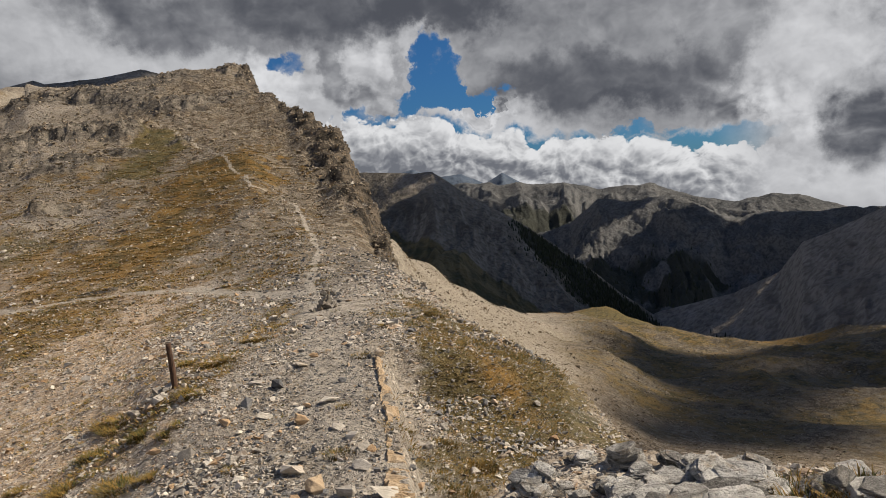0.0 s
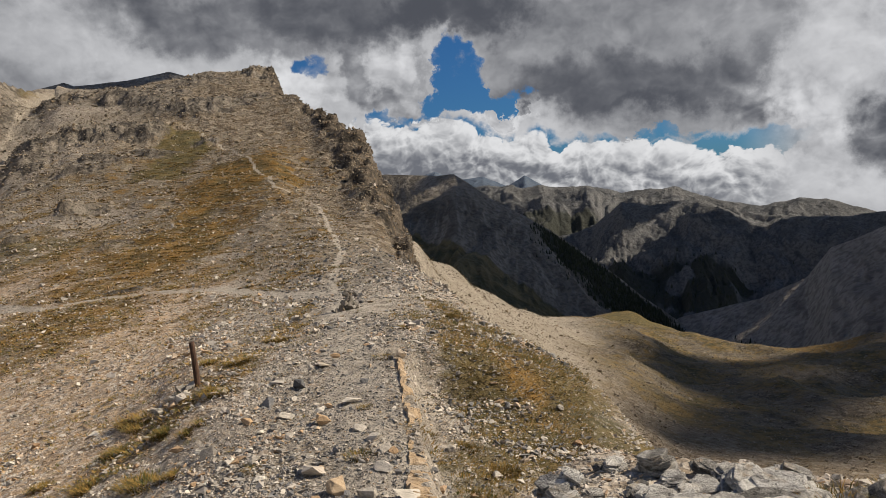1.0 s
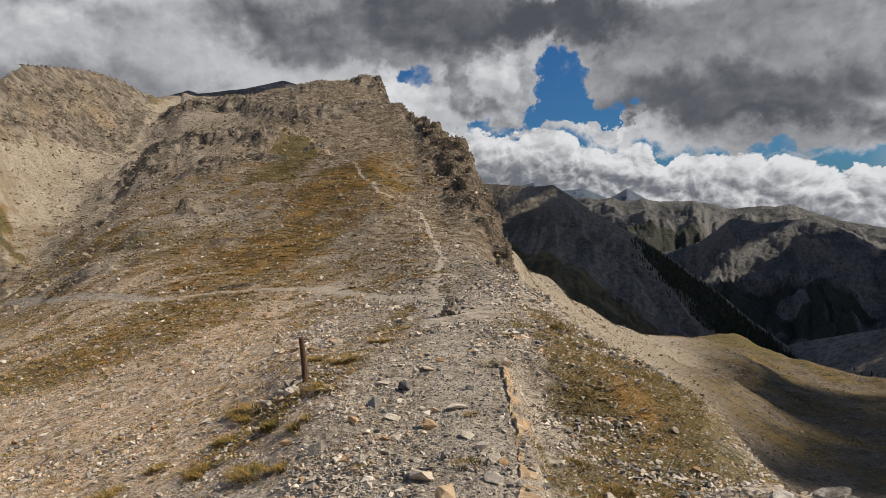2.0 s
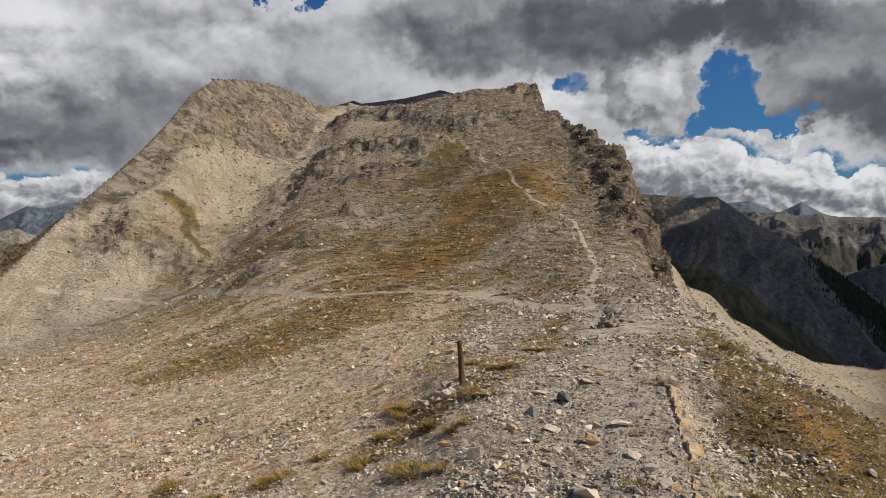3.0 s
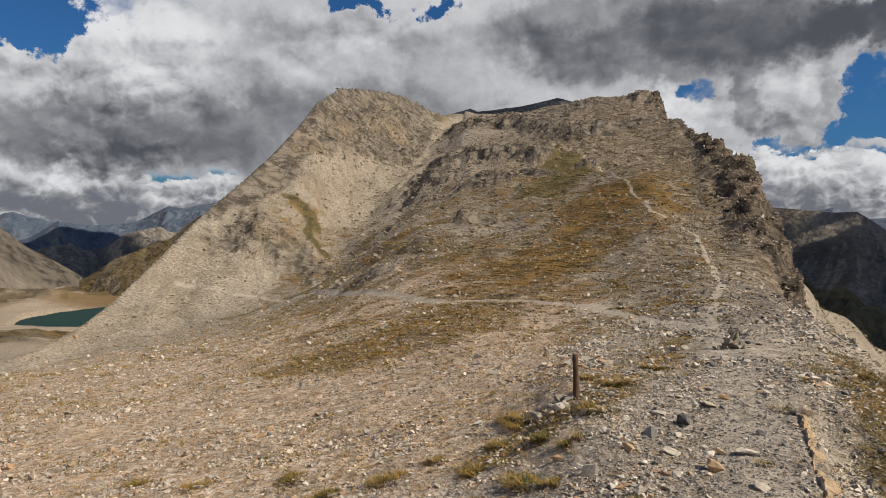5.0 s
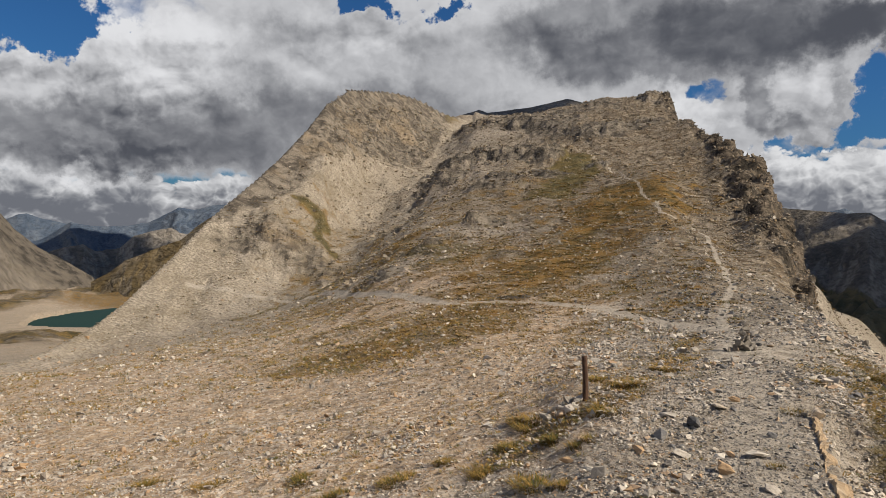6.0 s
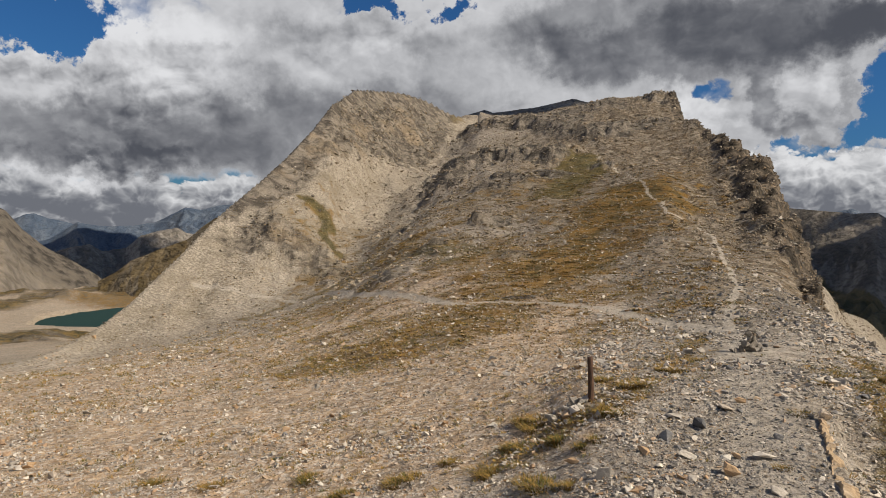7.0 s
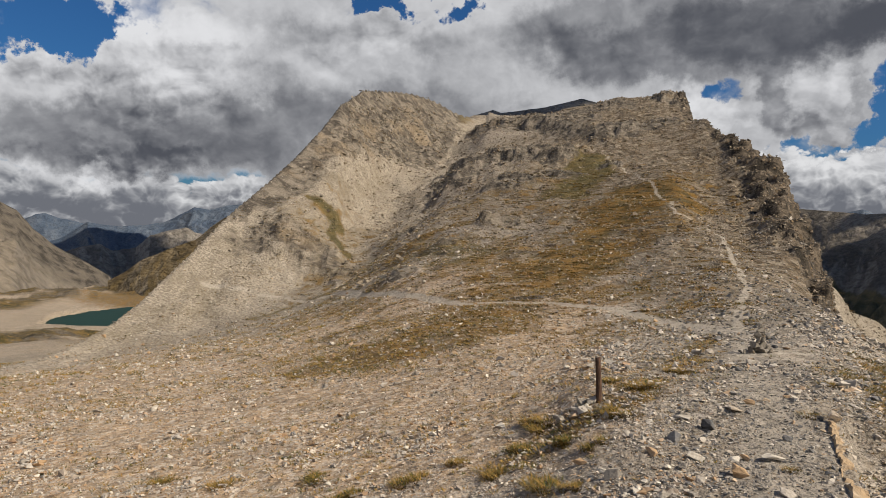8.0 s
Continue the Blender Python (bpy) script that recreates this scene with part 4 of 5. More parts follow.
mountain("mountain", "rugged grey mountain wall with forest at its foot",
         [(28, 2800, -4.5), (33.2, 2700, -3.0), (35.6, 2600, -0.9), (37.8, 2600, -1.5), (39.5, 2600, -1.0), (41.8, 2600, -1.25), (45.5, 2600, -3.0), (48, 2600, -2.5),
          (50.5, 2600, -2.7), (54.5, 2500, -2.6), (62, 2400, -2.0), (80, 2300, 1)], 1300, 0.42, ALP, 151, 1.5, 460, 110,
         wood=lambda az, D: step(D, 330, 520), trees=2600, tree_size=9)
mountain("mountain", "long grey mountain ridge with steep rocky flanks",
         [(18, 4000, 0.6), (24.3, 3900, 0.9), (27.5, 3800, 0.6), (29.2, 3700, 0.75), (33, 3700, 0.4), (35.6, 3700, -0.2), (37.6, 3700, 0.1), (39.6, 3700, 0.1),
          (41, 3700, -0.5), (43, 3700, -1.3), (46, 3700, -1.7), (48.5, 3700, -1.3), (50.9, 3700, -1.6), (54, 3700, -2.6), (70, 3700, -2)], 1500, 0.34, ALP, 171, 1.2, 460, 100,
         wood=lambda az, D: 0.8 * step(D, 420, 700))
mountain("mountain", "hazy blue pointed peak on the skyline", [(15, 4600, 1.8), (19.2, 4600, 2.0), (20.3, 4600, 2.3), (22, 4600, 1.5), (24.3, 4600, 1.7), (26.3, 4600, 0.8), (27.8, 4600, 1.6), (29.4, 4600, 0.6), (33, 4600, -0.1), (38, 4600, -0.9), (44, 4600, -2.2), (60, 4600, -3)], 900, 0.3, HAZE_BLUE, 191, 0.5)
mountain("mountain", "dark rocky crest showing behind the saddle",
         [(-14, 760, 8.0), (-9.2, 740, 9.2), (-8.2, 730, 9.55), (-7.6, 720, 9.75), (-6.9, 720, 9.5), (-3.2, 710, 10.05), (-0.4, 700, 10.72), (1.0, 700, 10.4), (6, 700, 7)], 240, 0.5, HILL, 211, 0.35)
mountain("mountain", "pale scree slope under a broken rock wall, beside the lake basin",
         [(-80, 560, 12), (-60, 600, 8.5), (-50, 620, 4.0), (-44.5, 640, 0.61), (-43.5, 640, 0.05), (-42.5, 640, -1.25), (-41.0, 640, -2.54), (-39.2, 640, -3.56), (-37.6, 640, -4.61), (-35.5, 680, -6.6)], 260, 0.42, PALE, 231, 0.35)
mountain("mountain", "shaded rocky ridge behind the lake valley",
         [(-42.4, 1420, -3.29), (-40.8, 1420, -2.95), (-39.2, 1420, -2.50), (-38.2, 1420, -2.19), (-37.3, 1420, -2.73), (-35.7, 1420, -2.44), (-34.7, 1420, -1.45), (-33.3, 1420, -1.15), (-32.1, 1420, -0.93), (-31.4, 1420, -1.27), (-29.9, 1420, -1.54)], 480, 0.42, HILL, 251, 1.0)
mountain("mountain", "forested mountain in the distance, coloured deep haze blue",
         [(-50, 3000, -2.8), (-43.1, 3000, -2.69), (-40.8, 3000, -1.91), (-39.9, 3000, -1.26), (-39.0, 3000, -0.64), (-37.7, 3000, -0.85), (-36.1, 3000, -0.84), (-34.5, 3000, -1.18), (-32.0, 3000, -1.82), (-29.9, 3000, -2.44)], 800, 0.34, HAZE_BLUE, 271, 0.7)
mountain("mountain", "high range on the western skyline, coloured pale haze blue",
         [(-60, 4500, 0.3), (-44.5, 4500, -1.11), (-43.0, 4500, -0.57), (-42.4, 4500, -0.19), (-41.8, 4500, -0.04), (-40.7, 4500, -0.49), (-38.8, 4500, -0.85), (-35.3, 4500, -0.82), (-33.7, 4500, -0.50), (-32.5, 4500, 0.17), (-31.5, 4500, 0.75), (-30.4, 4500, 0.61), (-29.1, 4500, 1.03), (-27.0, 4500, 1.31)], 800, 0.3, HAZE_BLUE, 291, 1.0)
mountain("mountain", "ochre grassy spur running down to the lake valley",
         [(-37.6, 540, -5.08), (-36.3, 540, -4.31), (-35.3, 540, -3.52), (-34.1, 540, -2.98), (-33.3, 540, -2.56), (-31.4, 540, -1.81), (-30.3, 540, -0.74), (-29.3, 540, -0.02), (-27.8, 540, 0.72), (-25.6, 540, 2.28)], 230, 0.36, MEADOW, 311, 0.5)


# ---- clouds overhead, whose shade lies on the valleys ----
def puffs(spots, seed):
    """A heap of flattened lumps, one mesh; spots are (bearing, distance, height, radius) of the ground that they shade."""
    rnd = random.Random(seed)
    bm = bmesh.new()
    for az, r, z, size in spots:
        reach = (1500 - z) / sun_at.z
        centre = Vector((r * math.sin(radians(az)), r * math.cos(radians(az)), z)) + sun_at * reach
        for k in range(11):
            a, d = rnd.uniform(0, 2 * math.pi), size * (0.62 * math.sqrt(rnd.random()) if k else 0)
            s = size * (rnd.uniform(0.28, 0.5) if k else 0.6)
            lump = bmesh.ops.create_icosphere(bm, subdivisions=2, radius=1.0)["verts"]
            m = Matrix.Translation(centre + Vector((d * math.cos(a), d * math.sin(a), rnd.uniform(-0.05, 0.1) * size))) @ Matrix.Diagonal((s, s, 0.3 * s, 1))
            bmesh.ops.transform(bm, matrix=m, verts=lump)
            for v in lump:
                v.co += Vector((noise.noise(v.co * 0.006), noise.noise(v.co * 0.006 + Vector((9, 4, 2))), 0)) * 0.22 * s
    return bm


def mesh_object(name, bm, material, parent=None, smooth=False):
    me = bpy.data.meshes.new(name)
    bm.to_mesh(me)
    bm.free()
    if smooth:
        me.polygons.foreach_set("use_smooth", np.full(len(me.polygons), True))
    me.materials.append(material)
    ob = new(name, me)
    if parent is not None:
        ob.parent = parent
    return ob


def part(name, bm, material, parent, label="", smooth=False):
    ob = mesh_object(name, bm, material, parent, smooth)
    return tagged(ob, label) if label else ob


def cloud_material():
    m, t = surface("cloud_white")
    return finish(m, t, t.mix(t.noise(t.add("ShaderNodeNewGeometry"), 0.01, 4.0), (0.75, 0.76, 0.78), (0.85, 0.85, 0.85)), 1.0)


CLOUD = cloud_material()
for spots, seed in (([(22.5, 1250, -60, 330), (24, 1500, 20, 130), (21.5, 1540, 50, 90), (27, 1420, -50, 150), (30, 1350, -110, 200), (27, 1000, -170, 260), (31.5, 1150, -160, 300), (35, 1000, -210, 260), (24, 850, -160, 170), (27.5, 620, -150, 110)], 1),
                    ([(41, 800, -220, 230), (46, 950, -180, 300), (52, 850, -150, 330), (60, 750, -120, 330), (43, 1250, -220, 260), (50, 600, -150, 120)], 2),
                    ([(42, 2050, -220, 420), (48, 2150, -200, 460), (54, 2050, -180, 460), (36.5, 1850, -230, 300), (52, 3100, -150, 420), (33.5, 2500, -150, 240)], 3),
                    ([(39, 285, -72, 34), (45, 300, -75, 40), (41, 230, -66, 34), (36, 250, -66, 22), (40, 170, -58, 26), (46, 200, -66, 30), (55, 400, -72, 30), (50, 250, -70, 46), (56, 300, -72, 60), (45, 160, -60, 30), (39, 140, -55, 18), (37, 100, -41, 15), (34.5, 92, -37, 9), (37, 125, -49, 16), (36, 330, -72, 16), (50, 340, -74, 24)], 4),
                    ([(-5, 730, 110, 90), (-35, 1250, -60, 170), (-38.5, 1330, -80, 150), (-38.5, 2700, -150, 300), (-33, 1280, -60, 120)], 5)):
    heap = mesh_object("cloud", puffs(spots, seed), CLOUD, smooth=True)
    tagged(heap, "white flat-bottomed cumulus over the valley", "cloud", kind="structure")


# ---- stones ----
def hull_stone(seed, points=13, squash=(1.0, 0.8, 0.55)):
    """An angular fragment, about one metre across."""
    rnd = random.Random(seed)
    bm = bmesh.new()
    for _ in range(points):
        v = Vector((rnd.gauss(0, 1), rnd.gauss(0, 1), rnd.gauss(0, 1))).normalized() * rnd.uniform(0.85, 1.1)
        box = max(abs(c) for c in v)
        v = v.lerp(v / box * 0.82, 0.8)
        bm.verts.new((0.5 * v.x * squash[0], 0.5 * v.y * squash[1], 0.5 * v.z * squash[2]))
    out = bmesh.ops.convex_hull(bm, input=list(bm.verts))
    bmesh.ops.delete(bm, geom=[g for g in out["geom_interior"] if isinstance(g, bmesh.types.BMVert)], context="VERTS")
    bmesh.ops.triangulate(bm, faces=list(bm.faces))
    return bm


def big_stone(seed, squash=(1.0, 0.8, 0.6), points=11):
    """A larger rock: fractured faces, worn edges, strata."""
    bm = hull_stone(seed, points, squash)
    bmesh.ops.bevel(bm, geom=list(bm.edges), offset=0.018, segments=1, affect="EDGES", profile=0.6)
    bmesh.ops.triangulate(bm, faces=list(bm.faces))
    bmesh.ops.subdivide_edges(bm, edges=[e for e in bm.edges if e.calc_length() > 0.16], cuts=1, use_grid_fill=True)
    bm.normal_update()
    for v in bm.verts:
        p = v.co * 3.1 + Vector((seed * 3.7, seed, 0))
        v.co += v.normal * (0.035 * noise.noise(p) + 0.02 * noise.noise(Vector((p.x, p.y, p.z * 5)) * 1.7))
    return bm


def craggy_slab(seed, squash=(1.0, 0.7, 0.4)):
    """A weathered limestone slab: angular plates split along their beds, stepped and chipped."""
    rnd = random.Random(seed)
    bm = bmesh.new()
    beds = rnd.randint(4, 6)
    low = -0.5
    for b in range(beds):
        thick = rnd.uniform(0.7, 1.4) / beds
        corners = rnd.randint(6, 9)
        shift = Vector((rnd.uniform(-0.07, 0.07), rnd.uniform(-0.07, 0.07), 0))
        reach = 0.56 - 0.10 * b / beds - rnd.uniform(0.0, 0.10)
        turn = rnd.uniform(0, 6.28)
        pts = []
        for k in range(corners):
            a = turn + 2 * math.pi * (k + rnd.uniform(-0.3, 0.3)) / corners
            rad = reach * rnd.uniform(0.72, 1.12)
            for top in (0, 1):
                pull = rad * (rnd.uniform(0.86, 1.0) if top else rnd.uniform(0.94, 1.06))
                pts.append(bm.verts.new(shift + Vector((pull * math.cos(a), pull * math.sin(a), low + thick * (top + rnd.uniform(-0.12, 0.12))))))
        out = bmesh.ops.convex_hull(bm, input=pts)
        inside = [g for g in out["geom_interior"] if isinstance(g, bmesh.types.BMVert)]
        bmesh.ops.delete(bm, geom=inside, context="VERTS")
        low += thick * 0.86
    bmesh.ops.bevel(bm, geom=list(bm.edges), offset=0.012, segments=1, affect="EDGES", profile=0.6)
    bmesh.ops.triangulate(bm, faces=list(bm.faces))
    bmesh.ops.subdivide_edges(bm, edges=[e for e in bm.edges if e.calc_length() > 0.13], cuts=1, use_grid_fill=True)
    bmesh.ops.triangulate(bm, faces=list(bm.faces))
    for v in bm.verts:
        p = v.co.copy()
        p += Vector((noise.noise(p * 5 + Vector((seed, 0, 0))), noise.noise(p * 5 + Vector((0, seed, 7))), 0.6 * noise.noise(p * 6 + Vector((3, 0, seed))))) * 0.035
        v.co = Vector((p.x * squash[0], p.y * squash[1], p.z * squash[2]))
    return bm


def mesh_of(name, bm, material, smooth=False):
    me = bpy.data.meshes.new(name)
    bm.to_mesh(me)
    bm.free()
    if smooth:
        me.polygons.foreach_set("use_smooth", np.full(len(me.polygons), True))
    me.materials.append(material)
    return me


PALE_STONE = rock_material("pale_limestone", (0.19, 0.17, 0.140), (0.64, 0.588, 0.505), (0.50, 0.36, 0.22))
RUST_STONE = rock_material("ochre_stone", (0.18, 0.108, 0.058), (0.46, 0.32, 0.19), (0.34, 0.24, 0.16))
DARK_STONE = rock_material("slate_grey_stone", (0.07, 0.07, 0.072), (0.22, 0.215, 0.21), (0.2, 0.17, 0.13))


def knob_material():
    m, t = surface("fissured_limestone")
    pos = t.add("ShaderNodeNewGeometry")
    chance = t.add("ShaderNodeObjectInfo", out=5)
    n1, n2, n3 = t.noise(pos, 3.5, 7.0, 0.7, 0.6), t.noise(pos, 22.0, 6.0, 0.68), t.noise(pos, 90.0, 3.0, 0.6)
    beds = t.noise(t.add("ShaderNodeVectorMath", operation="MULTIPLY", i0=pos, i1=(1.0, 1.0, 5.0)), 5.0, 6.0, 0.65, 0.8)
    base = t.mix(t.ramp(t.math("ADD", t.math("MULTIPLY", beds, 0.75), t.math("MULTIPLY", chance, 0.25)), 0.36, 0.72), (0.115, 0.109, 0.100), (0.58, 0.56, 0.52))
    base = t.mix(t.ramp(n1, 0.56, 0.7, 0.0, 0.6), base, (0.36, 0.27, 0.165))
    base = t.mix(t.ramp(n2, 0.30, 0.44, 0.85, 0.0), base, (0.045, 0.041, 0.036))
    base = t.mix(t.ramp(n3, 0.5, 0.75, 0.0, 0.3), base, (0.62, 0.59, 0.54))
    return finish(m, t, base, 0.9, bump(t, n3, 0.5, 0.006, bump(t, n2, 0.9, 0.035, bump(t, beds, 0.9, 0.06))))


KNOB_STONE = knob_material()
SHAPES = [mesh_of("stone", big_stone(40 + i, random.Random(i).choice(((1, 0.8, 0.55), (1, 0.7, 0.4), (0.9, 0.8, 0.75), (1, 0.6, 0.5)))), STONE) for i in range(9)]
SHAPES_PALE = [mesh_of("stone", big_stone(60 + i, ((1, 0.8, 0.5), (1, 0.7, 0.35), (0.9, 0.8, 0.7))[i % 3]), PALE_STONE) for i in range(5)]
SHAPES_RUST = [mesh_of("stone", big_stone(70 + i, (1, 0.85, 0.6)), RUST_STONE) for i in range(3)]
SHAPES_SLAB = [mesh_of("stone", craggy_slab(90 + i, ((1, 0.7, 0.42), (1, 0.6, 0.55), (1, 0.8, 0.36))[i % 3]), KNOB_STONE) for i in range(7)]
SHAPES_DARK = [mesh_of("stone", big_stone(80 + i, (0.9, 0.8, 0.8)), DARK_STONE) for i in range(3)]


def stone(me, x, y, size, turn, label, lean=(0.0, 0.0), sink=0.16, group="stones on the ridge path", flat=1.0):
    ob = new("stone", me)
    ob.rotation_euler = (lean[0], lean[1], turn)
    ob.scale = (size, size, size * flat)
    ob.location = (x, y, height_at(x, y) + size * flat * (0.27 - sink))
    return tagged(ob, label, "stone", group)


# rocks that stand out on the path
for x, y, size, kind, flat in ((2.25, 16.32, 0.42, "dark", 1.1), (3.05, 14.28, 0.52, "pale", 0.9), (2.26, 13.25, 0.48, "rust", 0.9), (3.13, 17.91, 0.56, "pale", 0.5),
                               (3.59, 18.47, 0.34, "rust", 0.9), (1.59, 10.71, 0.50, "grey", 0.8), (1.83, 9.81, 0.46, "pale", 0.9), (2.6, 8.96, 0.66, "pale", 0.8),
                               (2.16, 9.32, 0.40, "grey", 1.0), (0.09, 13.12, 0.40, "dark", 1.1), (1.42, 15.44, 0.50, "dark", 0.9), (0.84, 14.32, 0.46, "rust", 0.7),
                               (2.83, 10.96, 0.44, "grey", 0.8), (2.85, 11.58, 0.36, "grey", 0.8), (4.67, 12.64, 0.32, "pale", 0.8), (3.63, 10.37, 0.30, "rust", 0.8),
                               (2.76, 12.24, 0.42, "grey", 0.6), (1.82, 17.15, 0.5, "grey", 0.5), (2.6, 10.13, 0.4, "grey", 0.8), (1.41, 11.57, 0.36, "pale", 0.8)):
    pool, text = {"dark": (SHAPES_DARK, "dark slate-grey angular rock on the gravel path"), "pale": (SHAPES_PALE, "pale grey angular limestone block on the gravel path"),
                  "rust": (SHAPES_RUST, "ochre-stained angular rock on the gravel path"), "grey": (SHAPES, "grey fractured limestone rock on the gravel path")}[kind]
    stone(random.choice(pool), x, y, size * 1.05, random.uniform(0, 6.3), text, (random.uniform(-0.25, 0.25), random.uniform(-0.25, 0.25)), 0.12, "stones on the ridge path", flat)
# the heap at the foot of the post
for k in range(16):
    a, d = random.uniform(0, 6.3), random.uniform(0.15, 0.9)
    stone(random.choice(SHAPES + SHAPES_PALE), -0.5 + d * math.cos(a), 18.35 + 0.8 * d * math.sin(a), random.uniform(0.22, 0.46), a, "grey limestone rock in a heap by the wooden post",
          (random.uniform(-0.4, 0.4), random.uniform(-0.4, 0.4)), random.uniform(0.0, 0.1), "rock heap at the post")
# loose blocks over the near ridge
placed = 0
while placed < 170:
    az, r = random.uniform(-30, 33), 9 * (32 / 9) ** random.random()
    x, y = r * math.sin(radians(az)), r * math.cos(radians(az))
    if (az < -2 and random.random() < 0.72) or float(ledge_mask(np.array([x]), np.array([y]))[0]) > 0.3 or math.hypot(x - 5.9, y - 27.7) < 1.2:
        continue
    size = random.uniform(0.13, 0.26) * (1 + 0.012 * r) * (1.35 if random.random() < 0.15 else 1)
    kind = random.random()
    pool, text = ((SHAPES_PALE, "pale grey limestone fragment lying on stony ground") if kind < 0.3 else (SHAPES_RUST, "ochre-stained fragment lying on stony ground") if kind < 0.42
                  else (SHAPES_DARK, "dark grey fragment lying on stony ground") if kind < 0.52 else (SHAPES, "grey limestone fragment lying on stony ground"))
    stone(random.choice(pool), x, y, size, random.uniform(0, 6.3), text, (random.uniform(-0.3, 0.3), random.uniform(-0.3, 0.3)), 0.12, "loose stones on the ridge", random.uniform(0.5, 1.0))
    placed += 1
# the rocky lip of the knob: tilted slabs with loose pieces between them
for x, y, size, flat, kind, lean, turn in ((1.9, 3.2, 0.40, 0.7, 0, 0.25, 0.2), (2.3, 3.36, 0.44, 0.8, 0, 0.3, -0.2), (2.55, 3.3, 0.5, 1.2, 1, 0.4, 0.3), (2.74, 3.2, 0.62, 1.1, 0, 0.35, -0.4), (3.0, 3.38, 0.5, 1.0, 1, 0.5, 0.1),
                                           (3.32, 3.25, 0.6, 0.9, 0, 0.3, -0.3), (3.66, 3.3, 0.36, 1.2, 0, 0.5, 0.5), (3.96, 3.1, 0.42, 1.5, 1, 0.9, 0.9), (3.42, 2.94, 0.72, 0.6, 0, 0.2, -0.15), (3.78, 2.72, 0.6, 0.7, 0, 0.2, -0.5),
                                           (4.15, 2.78, 0.5, 1.0, 0, 0.2, 0.2), (2.15, 3.02, 0.46, 1.0, 1, 0.3, 0.5), (3.08, 3.0, 0.6, 1.0, 0, 0.4, 0.1), (2.42, 3.06, 0.5, 0.9, 0, 0.3, -0.3), (1.62, 3.12, 0.3, 0.8, 0, 0.3, 0.4),
                                           (4.4, 2.5, 0.6, 0.8, 0, 0.3, -0.3), (3.6, 3.5, 0.5, 0.9, 0, 0.4, 0.0), (2.9, 3.55, 0.45, 1.0, 0, 0.5, 0.3)):
    stone(random.choice((SHAPES_SLAB, SHAPES_SLAB[:4], SHAPES_DARK)[kind]), x, y, size, turn - 0.6, "jagged weathered limestone slab on the lip of the knob",
          (lean, random.uniform(-0.25, 0.25)), 0.06, "rocks on the knob's lip", flat)
for k in range(130):
    az, r = 26 + 36 * random.random(), random.uniform(3.4, 5.6)
    x, y = r * math.sin(radians(az)), r * math.cos(radians(az))
    size = random.uniform(0.16, 0.44) * min(1.0, 0.45 + 0.04 * (az - 26))
    stone(random.choice(SHAPES_SLAB), x, y, size, random.uniform(-1.2, 0.2), "splintered grey limestone slab on the lip of the knob",
          (random.uniform(0.0, 0.7), random.uniform(-0.35, 0.35)), 0.10, "rocks on the knob's lip", random.uniform(0.6, 1.4))


def many(templates, xyz, size, seed, tilt=0.5, flat=(0.5, 1.0)):
    """Vertices and triangles of many small shapes, joined."""
    rng = np.random.default_rng(seed)
    which = rng.integers(0, len(templates), len(xyz))
    verts, faces, base = [], [], 0
    for k, (tv, tf) in enumerate(templates):
        idx = np.nonzero(which == k)[0]
        if not len(idx):
            continue
        a, b, c = rng.uniform(0, 2 * np.pi, len(idx)), rng.normal(0, tilt, len(idx)), rng.uniform(*flat, len(idx))
        v = tv[None] * size[idx][:, None, None] * np.stack([np.ones(len(idx)), np.ones(len(idx)), c], 1)[:, None]
        y, z = v[..., 1] * np.cos(b)[:, None] - v[..., 2] * np.sin(b)[:, None], v[..., 1] * np.sin(b)[:, None] + v[..., 2] * np.cos(b)[:, None]
        x = v[..., 0]
        v = np.stack([x * np.cos(a)[:, None] - y * np.sin(a)[:, None], x * np.sin(a)[:, None] + y * np.cos(a)[:, None], z], -1) + xyz[idx][:, None]
        verts.append(v.reshape(-1, 3))
        faces.append((tf[None] + (base + np.arange(len(idx)) * len(tv))[:, None, None]).reshape(-1, 3))
        base += len(idx) * len(tv)
    return np.concatenate(verts), np.concatenate(faces)


def template(bm):
    bm.verts.index_update()
    out = np.array([v.co[:] for v in bm.verts]), np.array([[v.index for v in f.verts] for f in bm.faces])
    bm.free()
    return out


FRAGMENTS = [template(hull_stone(200 + i, 8, ((1, 0.8, 0.6), (1, 0.7, 0.4), (0.9, 0.9, 0.7))[i % 3])) for i in range(10)]


def scree(name, label, count, az_low, az_high, r_low, r_high, size, seed, material, keep):
    rng = np.random.default_rng(seed)
    az, r = rng.uniform(az_low, az_high, count), r_low * (r_high / r_low) ** rng.random(count)
    x, y = r * np.sin(np.radians(az)), r * np.cos(np.radians(az))
    ok = rng.random(count) < keep(x, y, az, r) * (1 - 0.7 * ledge_mask(x, y)) * step(np.hypot(x - 6.0, y - 27.4), 1.2, 3.0)
    x, y, r = x[ok], y[ok], r[ok]
    s = np.minimum(size * r ** 0.62 * np.exp(rng.normal(0, 0.5, len(r))), np.minimum(0.011 * r + 0.05, 1.6))
    bunch = step(fbm(x, y, 1.7, 3, 161), -0.05, 0.35)
    s = s * np.where(r < 34, 0.74 + 0.62 * bunch, 1.0)
    v, f = many(FRAGMENTS, np.stack([x, y, rough_height(x, y) + 0.17 * s], 1), s, seed + 1, 0.5, (0.55, 1.15))
    return tagged(new(name, mesh_from(name, v, f, material, False)), label, "stones", kind="stuff")


